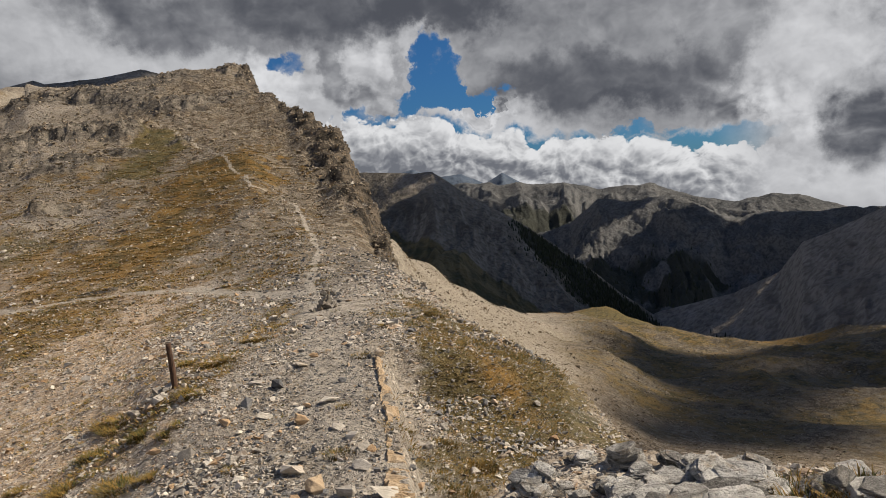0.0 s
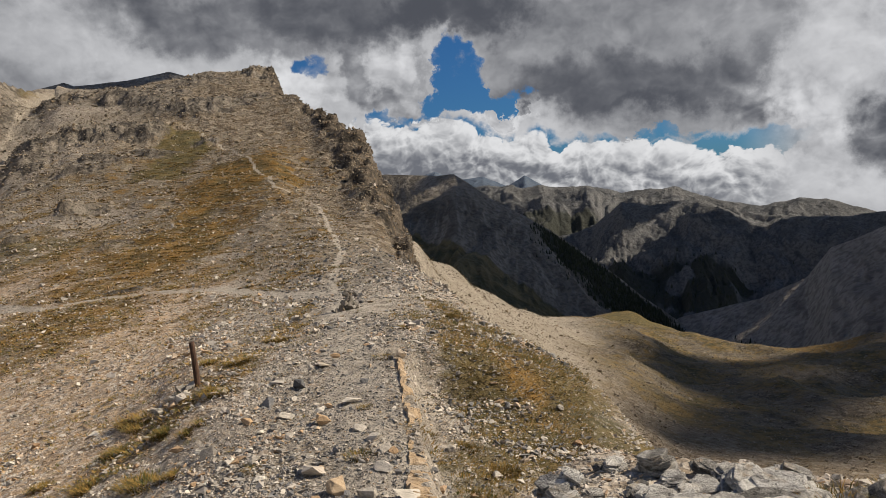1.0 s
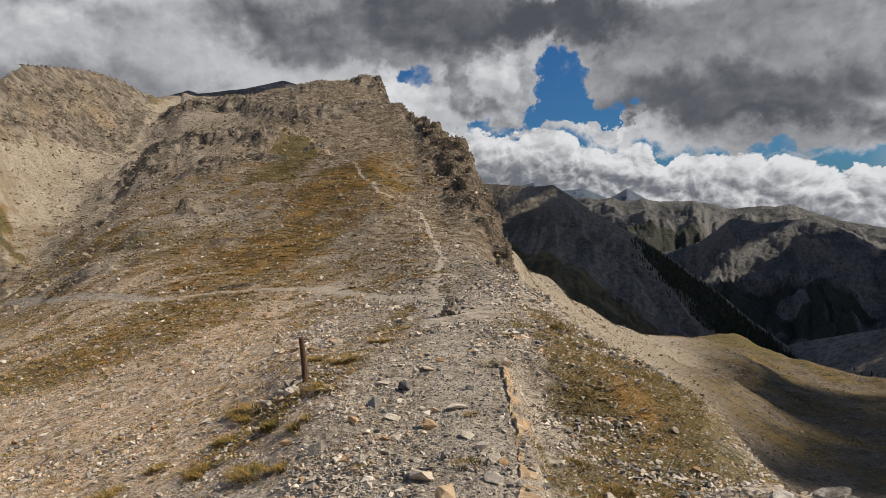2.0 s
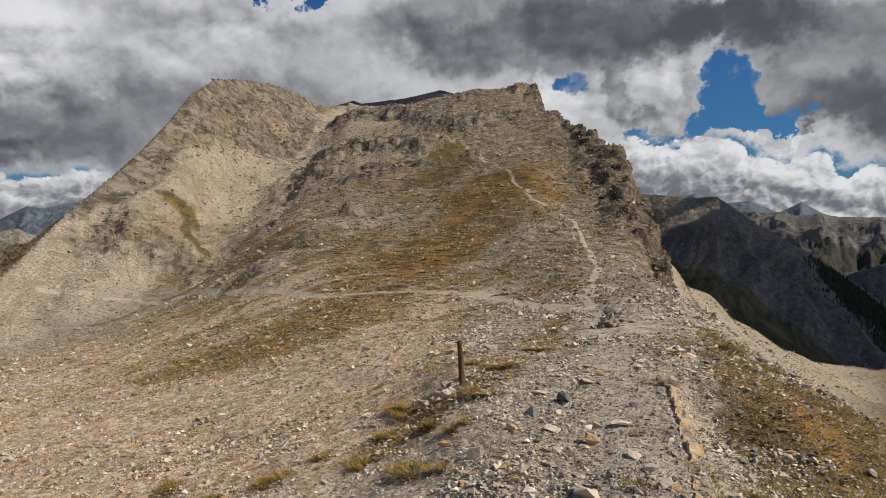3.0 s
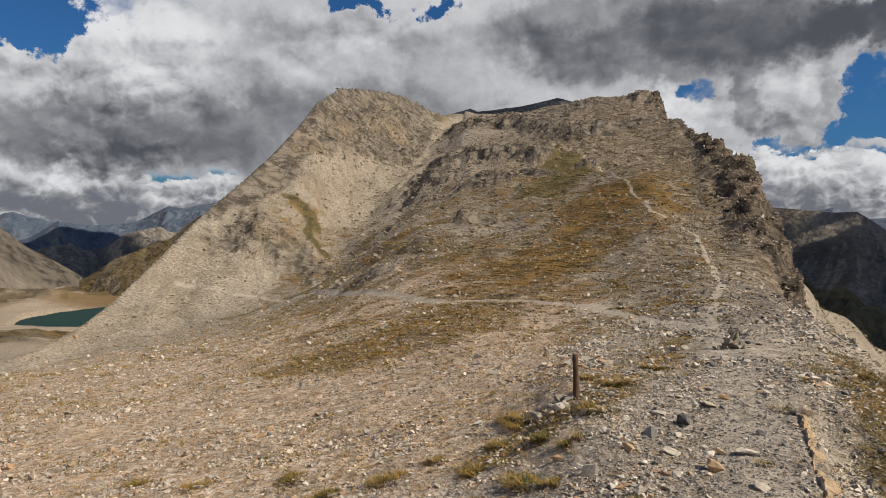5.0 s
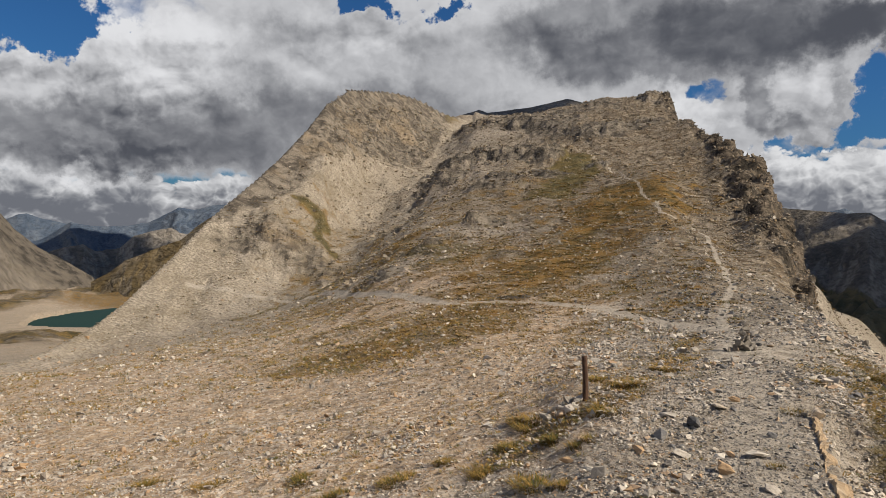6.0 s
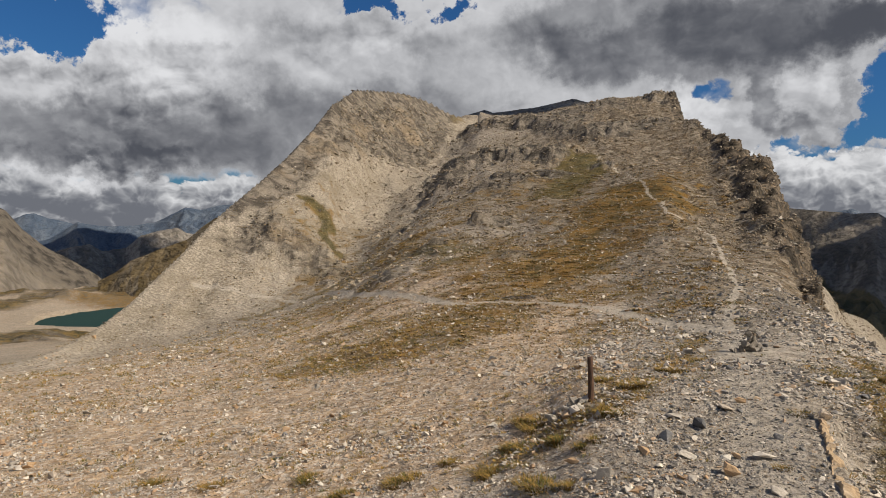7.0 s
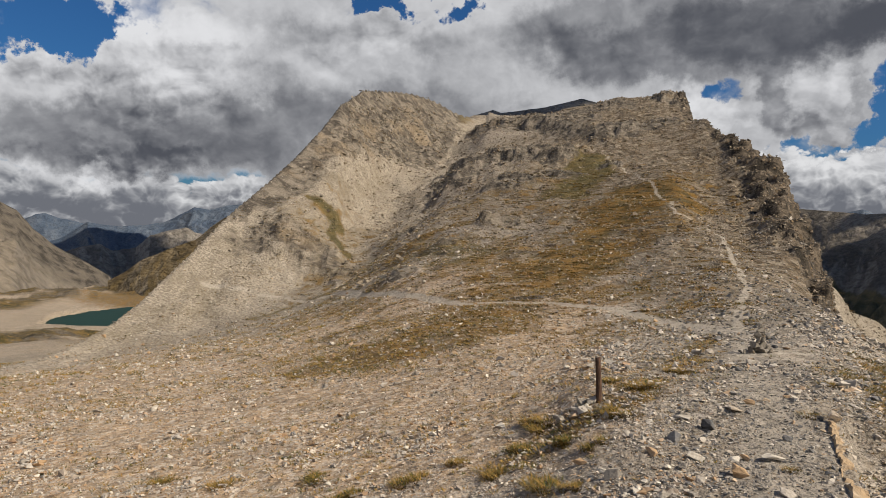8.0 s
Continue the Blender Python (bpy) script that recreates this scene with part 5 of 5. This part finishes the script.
scree("scree_stones", "loose grey and tan stones strewn over the ridge", 30000, -52, 40, 8.5, 120, 0.0128, 301, STONE,
      lambda x, y, az, r: np.clip(1.0 - 0.75 * grass_mask(x, y) - 0.9 * path_mask(x, y), 0.02, 1) * np.where(az > np.interp(r, EDGE_R, EDGE_AZ) + 2, 0.2, 1))
scree("scree_stones", "pale stone chips scattered among the scree", 30000, -52, 40, 8.5, 90, 0.0080, 311, PALE_STONE,
      lambda x, y, az, r: np.clip(1.0 - 0.4 * grass_mask(x, y) - 0.9 * path_mask(x, y), 0.02, 1) * (1 - 0.55 * step(az, 3, 9)) * np.where(az > np.interp(r, EDGE_R, EDGE_AZ) + 2, 0.2, 1))
scree("scree_stones", "rust and tan stone chips on the west flank", 9000, -52, 8, 12, 100, 0.0105, 321, RUST_STONE, lambda x, y, az, r: np.clip(1.0 - 0.5 * grass_mask(x, y), 0.1, 1))
scree("scree_stones", "small broken stones between the knob's rocks", 5200, 20, 62, 3.2, 9.0, 0.020, 331, STONE, lambda x, y, az, r: knob_mask(x, y))
scree("scree_stones", "grey rocks crowding the crest of the ridge", 10000, 0, 37, 8.3, 45, 0.019, 351, STONE, lambda x, y, az, r: np.clip(1.0 - 0.7 * path_mask(x, y) - 0.5 * grass_mask(x, y), 0.1, 1) * np.where(az > np.interp(r, EDGE_R, EDGE_AZ) + 2, 0.1, 1) * step(fbm(x, y, 2.2, 3, 61), -0.25, 0.3))
scree("scree_stones", "small broken stones packed on the near ridge and slope", 46000, -50, 36, 8.5, 60, 0.0088, 303, STONE,
      lambda x, y, az, r: np.clip(1.0 - 0.5 * grass_mask(x, y) - 0.8 * path_mask(x, y), 0.02, 1) * np.where(az > np.interp(r, EDGE_R, EDGE_AZ) + 2, 0.5, 1))
scree("scree_stones", "pale stones dotting the grassy mountainside", 16000, -36, 14, 40, 170, 0.0080, 305, PALE_STONE, lambda x, y, az, r: np.clip(1.0 - 0.5 * grass_mask(x, y) - path_mask(x, y), 0.02, 1))
scree("scree_stones", "dark slate-grey rocks among the gravel of the crest", 12000, 3, 32, 9, 60, 0.0150, 307, DARK_STONE,
      lambda x, y, az, r: 0.6 * np.clip(1.0 - 0.8 * path_mask(x, y), 0.05, 1) * step(az, 3, 9))
GRAVEL = rock_material("grey_gravel", (0.110, 0.103, 0.094), (0.46, 0.43, 0.39), (0.34, 0.27, 0.19))
CRAG = rock_material("weathered_crag_rock", (0.036, 0.031, 0.026), (0.225, 0.196, 0.160), (0.26, 0.20, 0.13), 5.0)
CLIFF = rock_material("cliff_rock", (0.034, 0.027, 0.020), (0.20, 0.162, 0.120), (0.22, 0.155, 0.09), 6.0)
BLOCKS = [template(hull_stone(250 + i, 12, ((0.9, 0.8, 0.8), (1, 0.7, 0.6), (0.8, 0.8, 1.0))[i % 3])) for i in range(9)]
FLANK_STONE = rock_material("weathered_flank_stone", (0.080, 0.066, 0.050), (0.29, 0.245, 0.185), (0.22, 0.16, 0.1), 3.0)


def crag(name, label, count, az_low, az_high, r_low, r_high, low, high, seed, keep, material, flat=(0.6, 1.3)):
    """Fractured blocks crowded on bare rock."""
    rng = np.random.default_rng(seed)
    az, r = rng.uniform(az_low, az_high, count), r_low * (r_high / r_low) ** rng.random(count)
    x, y = r * np.sin(np.radians(az)), r * np.cos(np.radians(az))
    ok = rng.random(count) < keep(x, y, az, r)
    x, y = x[ok], y[ok]
    s = np.minimum(np.hypot(x, y), 125 if material is CLIFF else 300) * low * (high / low) ** (rng.random(len(x)) ** 1.8)
    v, f = many(BLOCKS, np.stack([x, y, rough_height(x, y) - 0.24 * s], 1), s, seed + 1, 0.25, flat)
    return tagged(new(name, mesh_from(name, v, f, material, False)), label, "rock", kind="stuff")


crag("cliff_rocks", "dark brown fractured rock of the cliff edge", 9500, 8.5, 18.6, 56, 200, 0.0026, 0.011, 361, lambda x, y, az, r: cliff_band(az, r), CLIFF)
crag("crag_rocks", "broken grey strata on the summit", 36000, -34, -9, 105, 285, 0.0020, 0.0080, 371, lambda x, y, az, r: np.clip(crag_mask(x, y) * 1.1, 0, 1) * step(crest_drop(x, y), 5, 14), CRAG, (0.35, 0.8))
crag("crag_rocks", "broken grey strata below the middle knob", 14000, -11, 9, 110, 285, 0.0018, 0.007, 381, lambda x, y, az, r: np.clip(crag_mask(x, y) - 0.15, 0, 1), CRAG, (0.4, 0.9))
scree("boulders", "fallen blocks at the foot of the cliff and on the crags", 15000, -30, 18, 60, 340, 0.017, 341, FLANK_STONE,
      lambda x, y, az, r: np.clip(0.12 + crag_mask(x, y) + cliff_band(az, r), 0, 1) * np.where(az < -8, step(crest_drop(x, y), 6, 16), 1.0))
scree("scree_stones", "stones scattered up the mountainside", 22000, -20, 15, 80, 280, 0.0165, 391, FLANK_STONE, lambda x, y, az, r: np.clip(1.0 - 0.7 * grass_mask(x, y) - path_mask(x, y), 0.02, 1))


scree("scree_stones", "grey stones on the peak's scree fans", 16000, -42, -8, 75, 250, 0.0125, 395, FLANK_STONE, lambda x, y, az, r: 0.8 * base_height(x, y, True) * step(crest_drop(x, y), 6, 16))
scree("gravel", "fine grey gravel of the trodden crest", 34000, 0, 22, 8.5, 34, 0.0062, 309, GRAVEL, lambda x, y, az, r: np.clip(1.0 - 0.6 * grass_mask(x, y), 0.1, 1))
scree("scree_stones", "pale rubble on the steep side of the crest", 34000, 15, 40, 8.5, 34, 0.0098, 313, PALE_STONE, lambda x, y, az, r: np.clip(1.0 - 0.75 * grass_mask(x, y), 0.1, 1) * np.where(az > np.interp(r, EDGE_R, EDGE_AZ) + 2, 0.1, 1) * step(ledge_side(x, y)[0], 0.1, 0.6))
scree("scree_stones", "dark stones over the hummocky shelf and the talus above it", 22000, 19, 54, 60, 420, 0.0145, 397, FLANK_STONE, lambda x, y, az, r: np.where(az > np.interp(r, EDGE_R, EDGE_AZ) + 3, 0.85, 0))


# ---- grass ----
def blade_material():
    m, t = surface("dry_grass")
    isle = t.add("ShaderNodeNewGeometry", out=8)
    chance = t.add("ShaderNodeObjectInfo", out=5)
    big = t.noise(t.add("ShaderNodeNewGeometry"), 0.35, 3.0)
    tone = t.math("FRACT", t.math("ADD", isle, chance))
    base = t.mix(t.ramp(t.math("ADD", t.math("MULTIPLY", tone, 0.6), t.math("MULTIPLY", big, 0.6)), 0.35, 0.8), (0.055, 0.060, 0.013), (0.27, 0.162, 0.042))
    return finish(m, t, base, 0.8)


GRASS = blade_material()


def tuft_mesh(seed, blades=300, wide=0.6, tall=0.16, name="grass_tuft"):
    rnd = random.Random(seed)
    bm = bmesh.new()
    for _ in range(blades):
        a, d = rnd.uniform(0, 6.283), wide * 0.5 * math.sqrt(rnd.random())
        foot = Vector((d * math.cos(a), d * math.sin(a), -0.03))
        out = Vector((math.cos(a + rnd.uniform(-0.7, 0.7)), math.sin(a + rnd.uniform(-0.7, 0.7)), 0))
        h, w = tall * rnd.uniform(0.35, 1.0), rnd.uniform(0.004, 0.008)
        side = Vector((-out.y, out.x, 0)) * w
        lean = out * h * rnd.uniform(0.4, 1.3)
        mid, tip = foot + lean * 0.35 + Vector((0, 0, 0.6 * h)), foot + lean + Vector((0, 0, h * 0.95))
        v = [bm.verts.new(p) for p in (foot - side, foot + side, mid + side * 0.7, mid - side * 0.7, tip)]
        bm.faces.new((v[0], v[1], v[2], v[3]))
        bm.faces.new((v[3], v[2], v[4]))
    return mesh_of(name, bm, GRASS)


TUFTS = [tuft_mesh(500 + i) for i in range(5)]
for x, y, wide, label in ((0.31, 17.54, 0.9, "olive"), (-1.44, 18.49, 1.1, "olive"), (-0.72, 16.29, 0.8, "straw"), (2.41, 10.86, 0.42, "olive"), (0.79, 11.41, 0.36, "olive"), (-0.7, 13.2, 0.6, "straw"),
                          (4.41, 10.29, 0.8, "olive"), (5.38, 11.64, 0.8, "olive"), (5.13, 12.72, 0.6, "olive"), (4.73, 17.63, 0.5, "olive"), (4.45, 13.21, 0.3, "olive"), (-2.26, 15.22, 0.7, "straw"),
                          (1.15, 19.67, 0.8, "straw"), (2.39, 23.17, 0.9, "straw"), (-3.34, 16.84, 0.6, "straw"), (2.2, 3.32, 0.30, "olive"), (1.78, 3.29, 0.3, "olive"), (2.91, 3.02, 0.32, "straw"),
                          (3.75, 3.12, 0.34, "olive"), (3.95, 2.84, 0.30, "straw"), (3.38, 2.72, 0.3, "straw"), (3.21, 13.59, 0.3, "olive"), (6.64, 21.59, 0.9, "olive"), (9.59, 25.01, 1.0, "olive"),
                          (-11.99, 17.62, 0.8, "olive"), (-9.63, 16.8, 0.8, "olive"), (-7.01, 17.08, 1.0, "straw"), (-4.31, 15.59, 1.1, "straw"), (-1.68, 19.3, 1.1, "olive"), (0.38, 17.2, 0.9, "olive"),
                          (-1.18, 13.83, 1.2, "straw"), (-5.5, 15.2, 0.7, "straw"), (-1.9, 16.9, 0.8, "straw"), (4.0, 9.6, 0.5, "olive"), (-0.2, 15.2, 0.7, "straw"), (0.4, 20.8, 0.9, "straw"),
                          (3.05, 3.15, 0.34, "straw"), (2.62, 3.3, 0.3, "olive"), (3.6, 2.9, 0.34, "straw"), (4.1, 2.9, 0.34, "straw"), (2.05, 3.15, 0.3, "straw")):
    for k in range(3 if wide > 0.55 else 1):
        ob = new("grass_tuft", random.choice(TUFTS))
        px, py = x + (random.uniform(-0.4, 0.4) * wide if k else 0), y + (random.uniform(-0.4, 0.4) * wide if k else 0)
        s = wide / 0.5 * (0.62 if wide > 0.55 else 1.0)
        near = 1.0 if math.hypot(px, py) < 6 else 0.0
        s *= 1 + 0.25 * near
        ob.location, ob.rotation_euler, ob.scale = (px, py, height_at(px, py) + 0.11 * near), (0, 0, random.uniform(0, 6.3)), (s, s, min(s, 0.95) * random.uniform(0.75, 1.0))
        tagged(ob, "olive-green tuft of mountain grass among stones" if label == "olive" else "straw-yellow tuft of dry grass among stones", "grass", "grass tufts on the ridge")


def turf(name, label, count, az_low, az_high, r_low, r_high, seed, keep, tall):
    """Countless small tussocks: joined blades."""
    rng = np.random.default_rng(seed)
    az, r = rng.uniform(az_low, az_high, count), r_low * (r_high / r_low) ** rng.random(count)
    x, y = r * np.sin(np.radians(az)), r * np.cos(np.radians(az))
    ok = rng.random(count) < keep(x, y, az, r)
    x, y, r = x[ok], y[ok], r[ok]
    z = rough_height(x, y)
    blades = 16
    a = rng.uniform(0, 2 * np.pi, (len(x), blades))
    grow = (0.5 + r / 28)[:, None]
    d = 0.17 * grow * np.sqrt(rng.random((len(x), blades)))
    h = tall * np.minimum(grow, 2.2) * rng.uniform(0.5, 1.0, (len(x), blades))
    fx, fy = x[:, None] + d * np.cos(a), y[:, None] + d * np.sin(a)
    w = 0.013 * grow * rng.uniform(0.7, 1.3, (len(x), blades))
    tx, ty = fx + 1.7 * h * np.cos(a), fy + 1.7 * h * np.sin(a)
    z0 = z[:, None] - 0.02 + 0 * a
    v = np.stack([np.stack([fx - w * np.sin(a), fy + w * np.cos(a), z0], -1), np.stack([fx + w * np.sin(a), fy - w * np.cos(a), z0], -1), np.stack([tx, ty, z0 + h], -1)], 2).reshape(-1, 3)
    return tagged(new(name, mesh_from(name, v, np.arange(len(v)).reshape(-1, 3), GRASS, False)), label, "grass", kind="stuff")


turf("turf", "ochre and olive tussocks over the slope", 52000, -50, 32, 9, 150, 401, lambda x, y, az, r: np.clip(1.0 * grass_mask(x, y) + 0.02 + 0.34 * step(r, 34, 60) * (1 - step(az, 8, 14)) * step(fbm(x, y, 1.9, 2, 99), 0.0, 0.3), 0, 1) * (1 - path_mask(x, y)), 0.06)


# ---- the post ----
def wood_material():
    m, t = surface("weathered_post_wood")
    pos = t.add("ShaderNodeTexCoord", out=3)
    grain = t.noise(t.add("ShaderNodeVectorMath", operation="MULTIPLY", i0=pos, i1=(14.0, 14.0, 1.2)), 3.0, 5.0, 0.6, 0.3)
    return finish(m, t, t.mix(t.ramp(grain, 0.3, 0.75), (0.035, 0.022, 0.016), (0.15, 0.085, 0.055)), 0.85, bump(t, grain, 0.6, 0.01))


WOOD = wood_material()


def wooden_post(x, y):
    bm = bmesh.new()
    rings, sides = 14, 12
    loops = []
    for i in range(rings):
        f = i / (rings - 1)
        z = -0.2 + f * 1.36
        loop = []
        for k in range(sides):
            a = 2 * math.pi * k / sides
            rad = 0.078 - 0.008 * f + 0.008 * noise.noise(Vector((math.cos(a) * 2, math.sin(a) * 2, z * 1.5)))
            top = 0.02 * math.cos(a) if i == rings - 1 else 0
            loop.append(bm.verts.new((rad * math.cos(a) - 0.06 * f + 0.012 * math.sin(4 * f), rad * math.sin(a), z + top)))
        loops.append(loop)
    for lo, hi in zip(loops[:-1], loops[1:]):
        for k in range(sides):
            bm.faces.new((lo[k], lo[(k + 1) % sides], hi[(k + 1) % sides], hi[k]))
    bm.faces.new(loops[-1])
    bm.faces.new(loops[0][::-1])
    ob = mesh_object("wooden_post", bm, WOOD, smooth=True)
    ob.location = (x, y, height_at(x, y))
    return tagged(ob, "dark weathered wooden marker post, leaning slightly, set in stones", "post")


wooden_post(0.0, 18.75)


# ---- the cairn ----
CAIRN_STONE = rock_material("cairn_stone", (0.07, 0.062, 0.054), (0.24, 0.215, 0.18), (0.2, 0.15, 0.1))


def cairn(x, y):
    root = new("cairn")
    root.location = (x, y, height_at(x, y))
    rnd = random.Random(77)
    shapes = [mesh_of("stone", big_stone(700 + i, (1, 0.85, 0.6 if i % 2 else 0.75)), CAIRN_STONE) for i in range(6)]
    root.scale = (0.95, 1.0, 1.3)
    for k, (px, py, pz, size, flat) in enumerate(((-0.22, 0, 0.08, 0.52, 1), (0.16, -0.06, 0.08, 0.56, 1), (0.5, 0.0, 0.06, 0.42, 1), (0.8, 0.05, 0.02, 0.34, 1), (0.0, 0.2, 0.1, 0.54, 1),
                                               (-0.14, 0.0, 0.24, 0.50, 1), (0.18, 0.02, 0.24, 0.50, 1), (0.46, 0.0, 0.18, 0.34, 1), (-0.04, -0.02, 0.40, 0.48, 1), (0.2, 0.05, 0.38, 0.40, 1),
                                               (0.0, 0.0, 0.54, 0.46, 1), (0.18, 0.02, 0.52, 0.34, 0.9), (0.07, 0.0, 0.67, 0.44, 0.8), (0.05, 0.0, 0.80, 0.34, 0.9), (-0.5, -0.1, 0.03, 0.34, 1), (-0.75, 0.0, 0.0, 0.26, 1))):
        ob = new("stone", shapes[k % 6])
        size = 0.86 * size
        ob.parent, ob.location = root, (0.85 * px, py, pz)
        ob.rotation_euler, ob.scale = (rnd.uniform(-0.15, 0.15), rnd.uniform(-0.15, 0.15), rnd.uniform(0, 6.3)), (size, size, size * flat)
    return tagged(root, "small trail cairn of stacked dark limestone slabs", "cairn")


cairn(6.0, 27.65)


# ---- the ochre rock ledge beside the path ----
def ledge_material():
    m, t = surface("ochre_ledge_rock")
    pos = t.add("ShaderNodeNewGeometry")
    chance = t.add("ShaderNodeObjectInfo", out=5)
    n1, n2 = t.noise(pos, 2.2, 6.0, 0.65, 0.5), t.noise(pos, 15.0, 4.0, 0.6)
    base = t.mix(t.ramp(t.math("ADD", n1, t.math("MULTIPLY", t.math("SUBTRACT", chance, 0.5), 0.3)), 0.38, 0.64), (0.36, 0.265, 0.165), (0.66, 0.555, 0.43))
    base = t.mix(t.ramp(n2, 0.5, 0.75, 0.0, 0.6), base, (0.26, 0.20, 0.145))
    crack = t.add("ShaderNodeTexVoronoi", feature="DISTANCE_TO_EDGE", Vector=t.add("ShaderNodeVectorMath", operation="ADD", i0=pos, i1=t.mix(1.0, n1, (0.4, 0.4, 0.4), "MULTIPLY")), Scale=1.3)
    gap = t.math("MULTIPLY", t.ramp(crack, 0.0, 0.05, 1.0, 0.0), t.ramp(n1, 0.45, 0.6))
    base = t.mix(t.math("MULTIPLY", gap, 0.5), base, (0.12, 0.09, 0.062))
    return finish(m, t, base, 0.9, bump(t, n2, 0.8, 0.04, bump(t, n1, 0.8, 0.16, bump(t, t.ramp(crack, 0.0, 0.09), 0.25, 0.03))))


LEDGE = ledge_material()


def ledge():
    root = new("rock_ledge")
    root.location = (3.9, 12.5, 0)
    line = [(5.12, 17.3), (4.72, 15.6), (4.22, 13.7), (3.76, 11.9), (3.34, 10.5), (2.92, 9.1), (2.7, 8.3)]
    bm = bmesh.new()
    count = 230
    prev = None
    for i in range(count):
        f = i / (count - 1) * (len(line) - 1)
        k = min(int(f), len(line) - 2)
        px, py = (line[k][j] + (line[k + 1][j] - line[k][j]) * (f - k) for j in (0, 1))
        block = noise.noise(Vector((i * 0.11, 2.5, 0.5)))
        chip = noise.cell(Vector((i / 6.0, 7.5, 0.5))) - 0.5
        wob = 0.05 * noise.noise(Vector((i * 0.05, 3, 1))) + 0.03 * block + 0.05 * chip
        rise = 0.03 + 0.08 * block + 0.03 * chip + 0.06 * noise.noise(Vector((i * 0.07, 1, 5)))
        ring = []
        for q, (off, dz) in enumerate(((-0.34, -0.25), (-0.27, rise - 0.05), (-0.24, rise), (-0.08, rise - 0.03), (0.06, rise - 0.07), (0.13, rise - 0.10), (0.16, -0.22), (0.20, -0.45), (0.34, -0.85))):
            cut = noise.noise(Vector((i * 0.21, q * 0.9, 3.5))) + 0.5 * noise.noise(Vector((i * 0.6, q * 1.7, 8.5)))
            o = off * (0.42 + 0.5 * i / count) + 0.7 * wob + 0.03 * cut
            ring.append(bm.verts.new((px + 0.966 * o - 3.9, py - 0.26 * o - 12.5, dz + 0.05 * cut)))
        if prev:
            for q in range(len(ring) - 1):
                bm.faces.new((prev[q], prev[q + 1], ring[q + 1], ring[q]))
        else:
            bm.faces.new(ring[::-1])
        prev = ring
    bm.faces.new(prev)
    bmesh.ops.recalc_face_normals(bm, faces=list(bm.faces))
    part("rock_face", bm, LEDGE, root)
    rnd = random.Random(5)
    for px, py, pz, size, tall in ((5.1, 17.25, 0.08, 0.46, 1.0), (4.74, 16.5, -0.06, 0.34, 0.6), (3.3, 10.5, -0.12, 0.36, 0.7), (2.75, 8.6, 0.0, 0.5, 0.7)):
        ob = part("block", big_stone(int(900 + 10 * px), (1, 0.7, 0.8), 9), LEDGE, root)
        ob.location, ob.scale, ob.rotation_euler = (px - 3.9, py - 12.5, pz), (size, size * 0.7, size * tall), (rnd.uniform(-0.2, 0.2), rnd.uniform(-0.2, 0.2), rnd.uniform(0, 6.3))
    return tagged(root, "low ledge of broken ochre rock beside the path", "rock ledge")


ledge()
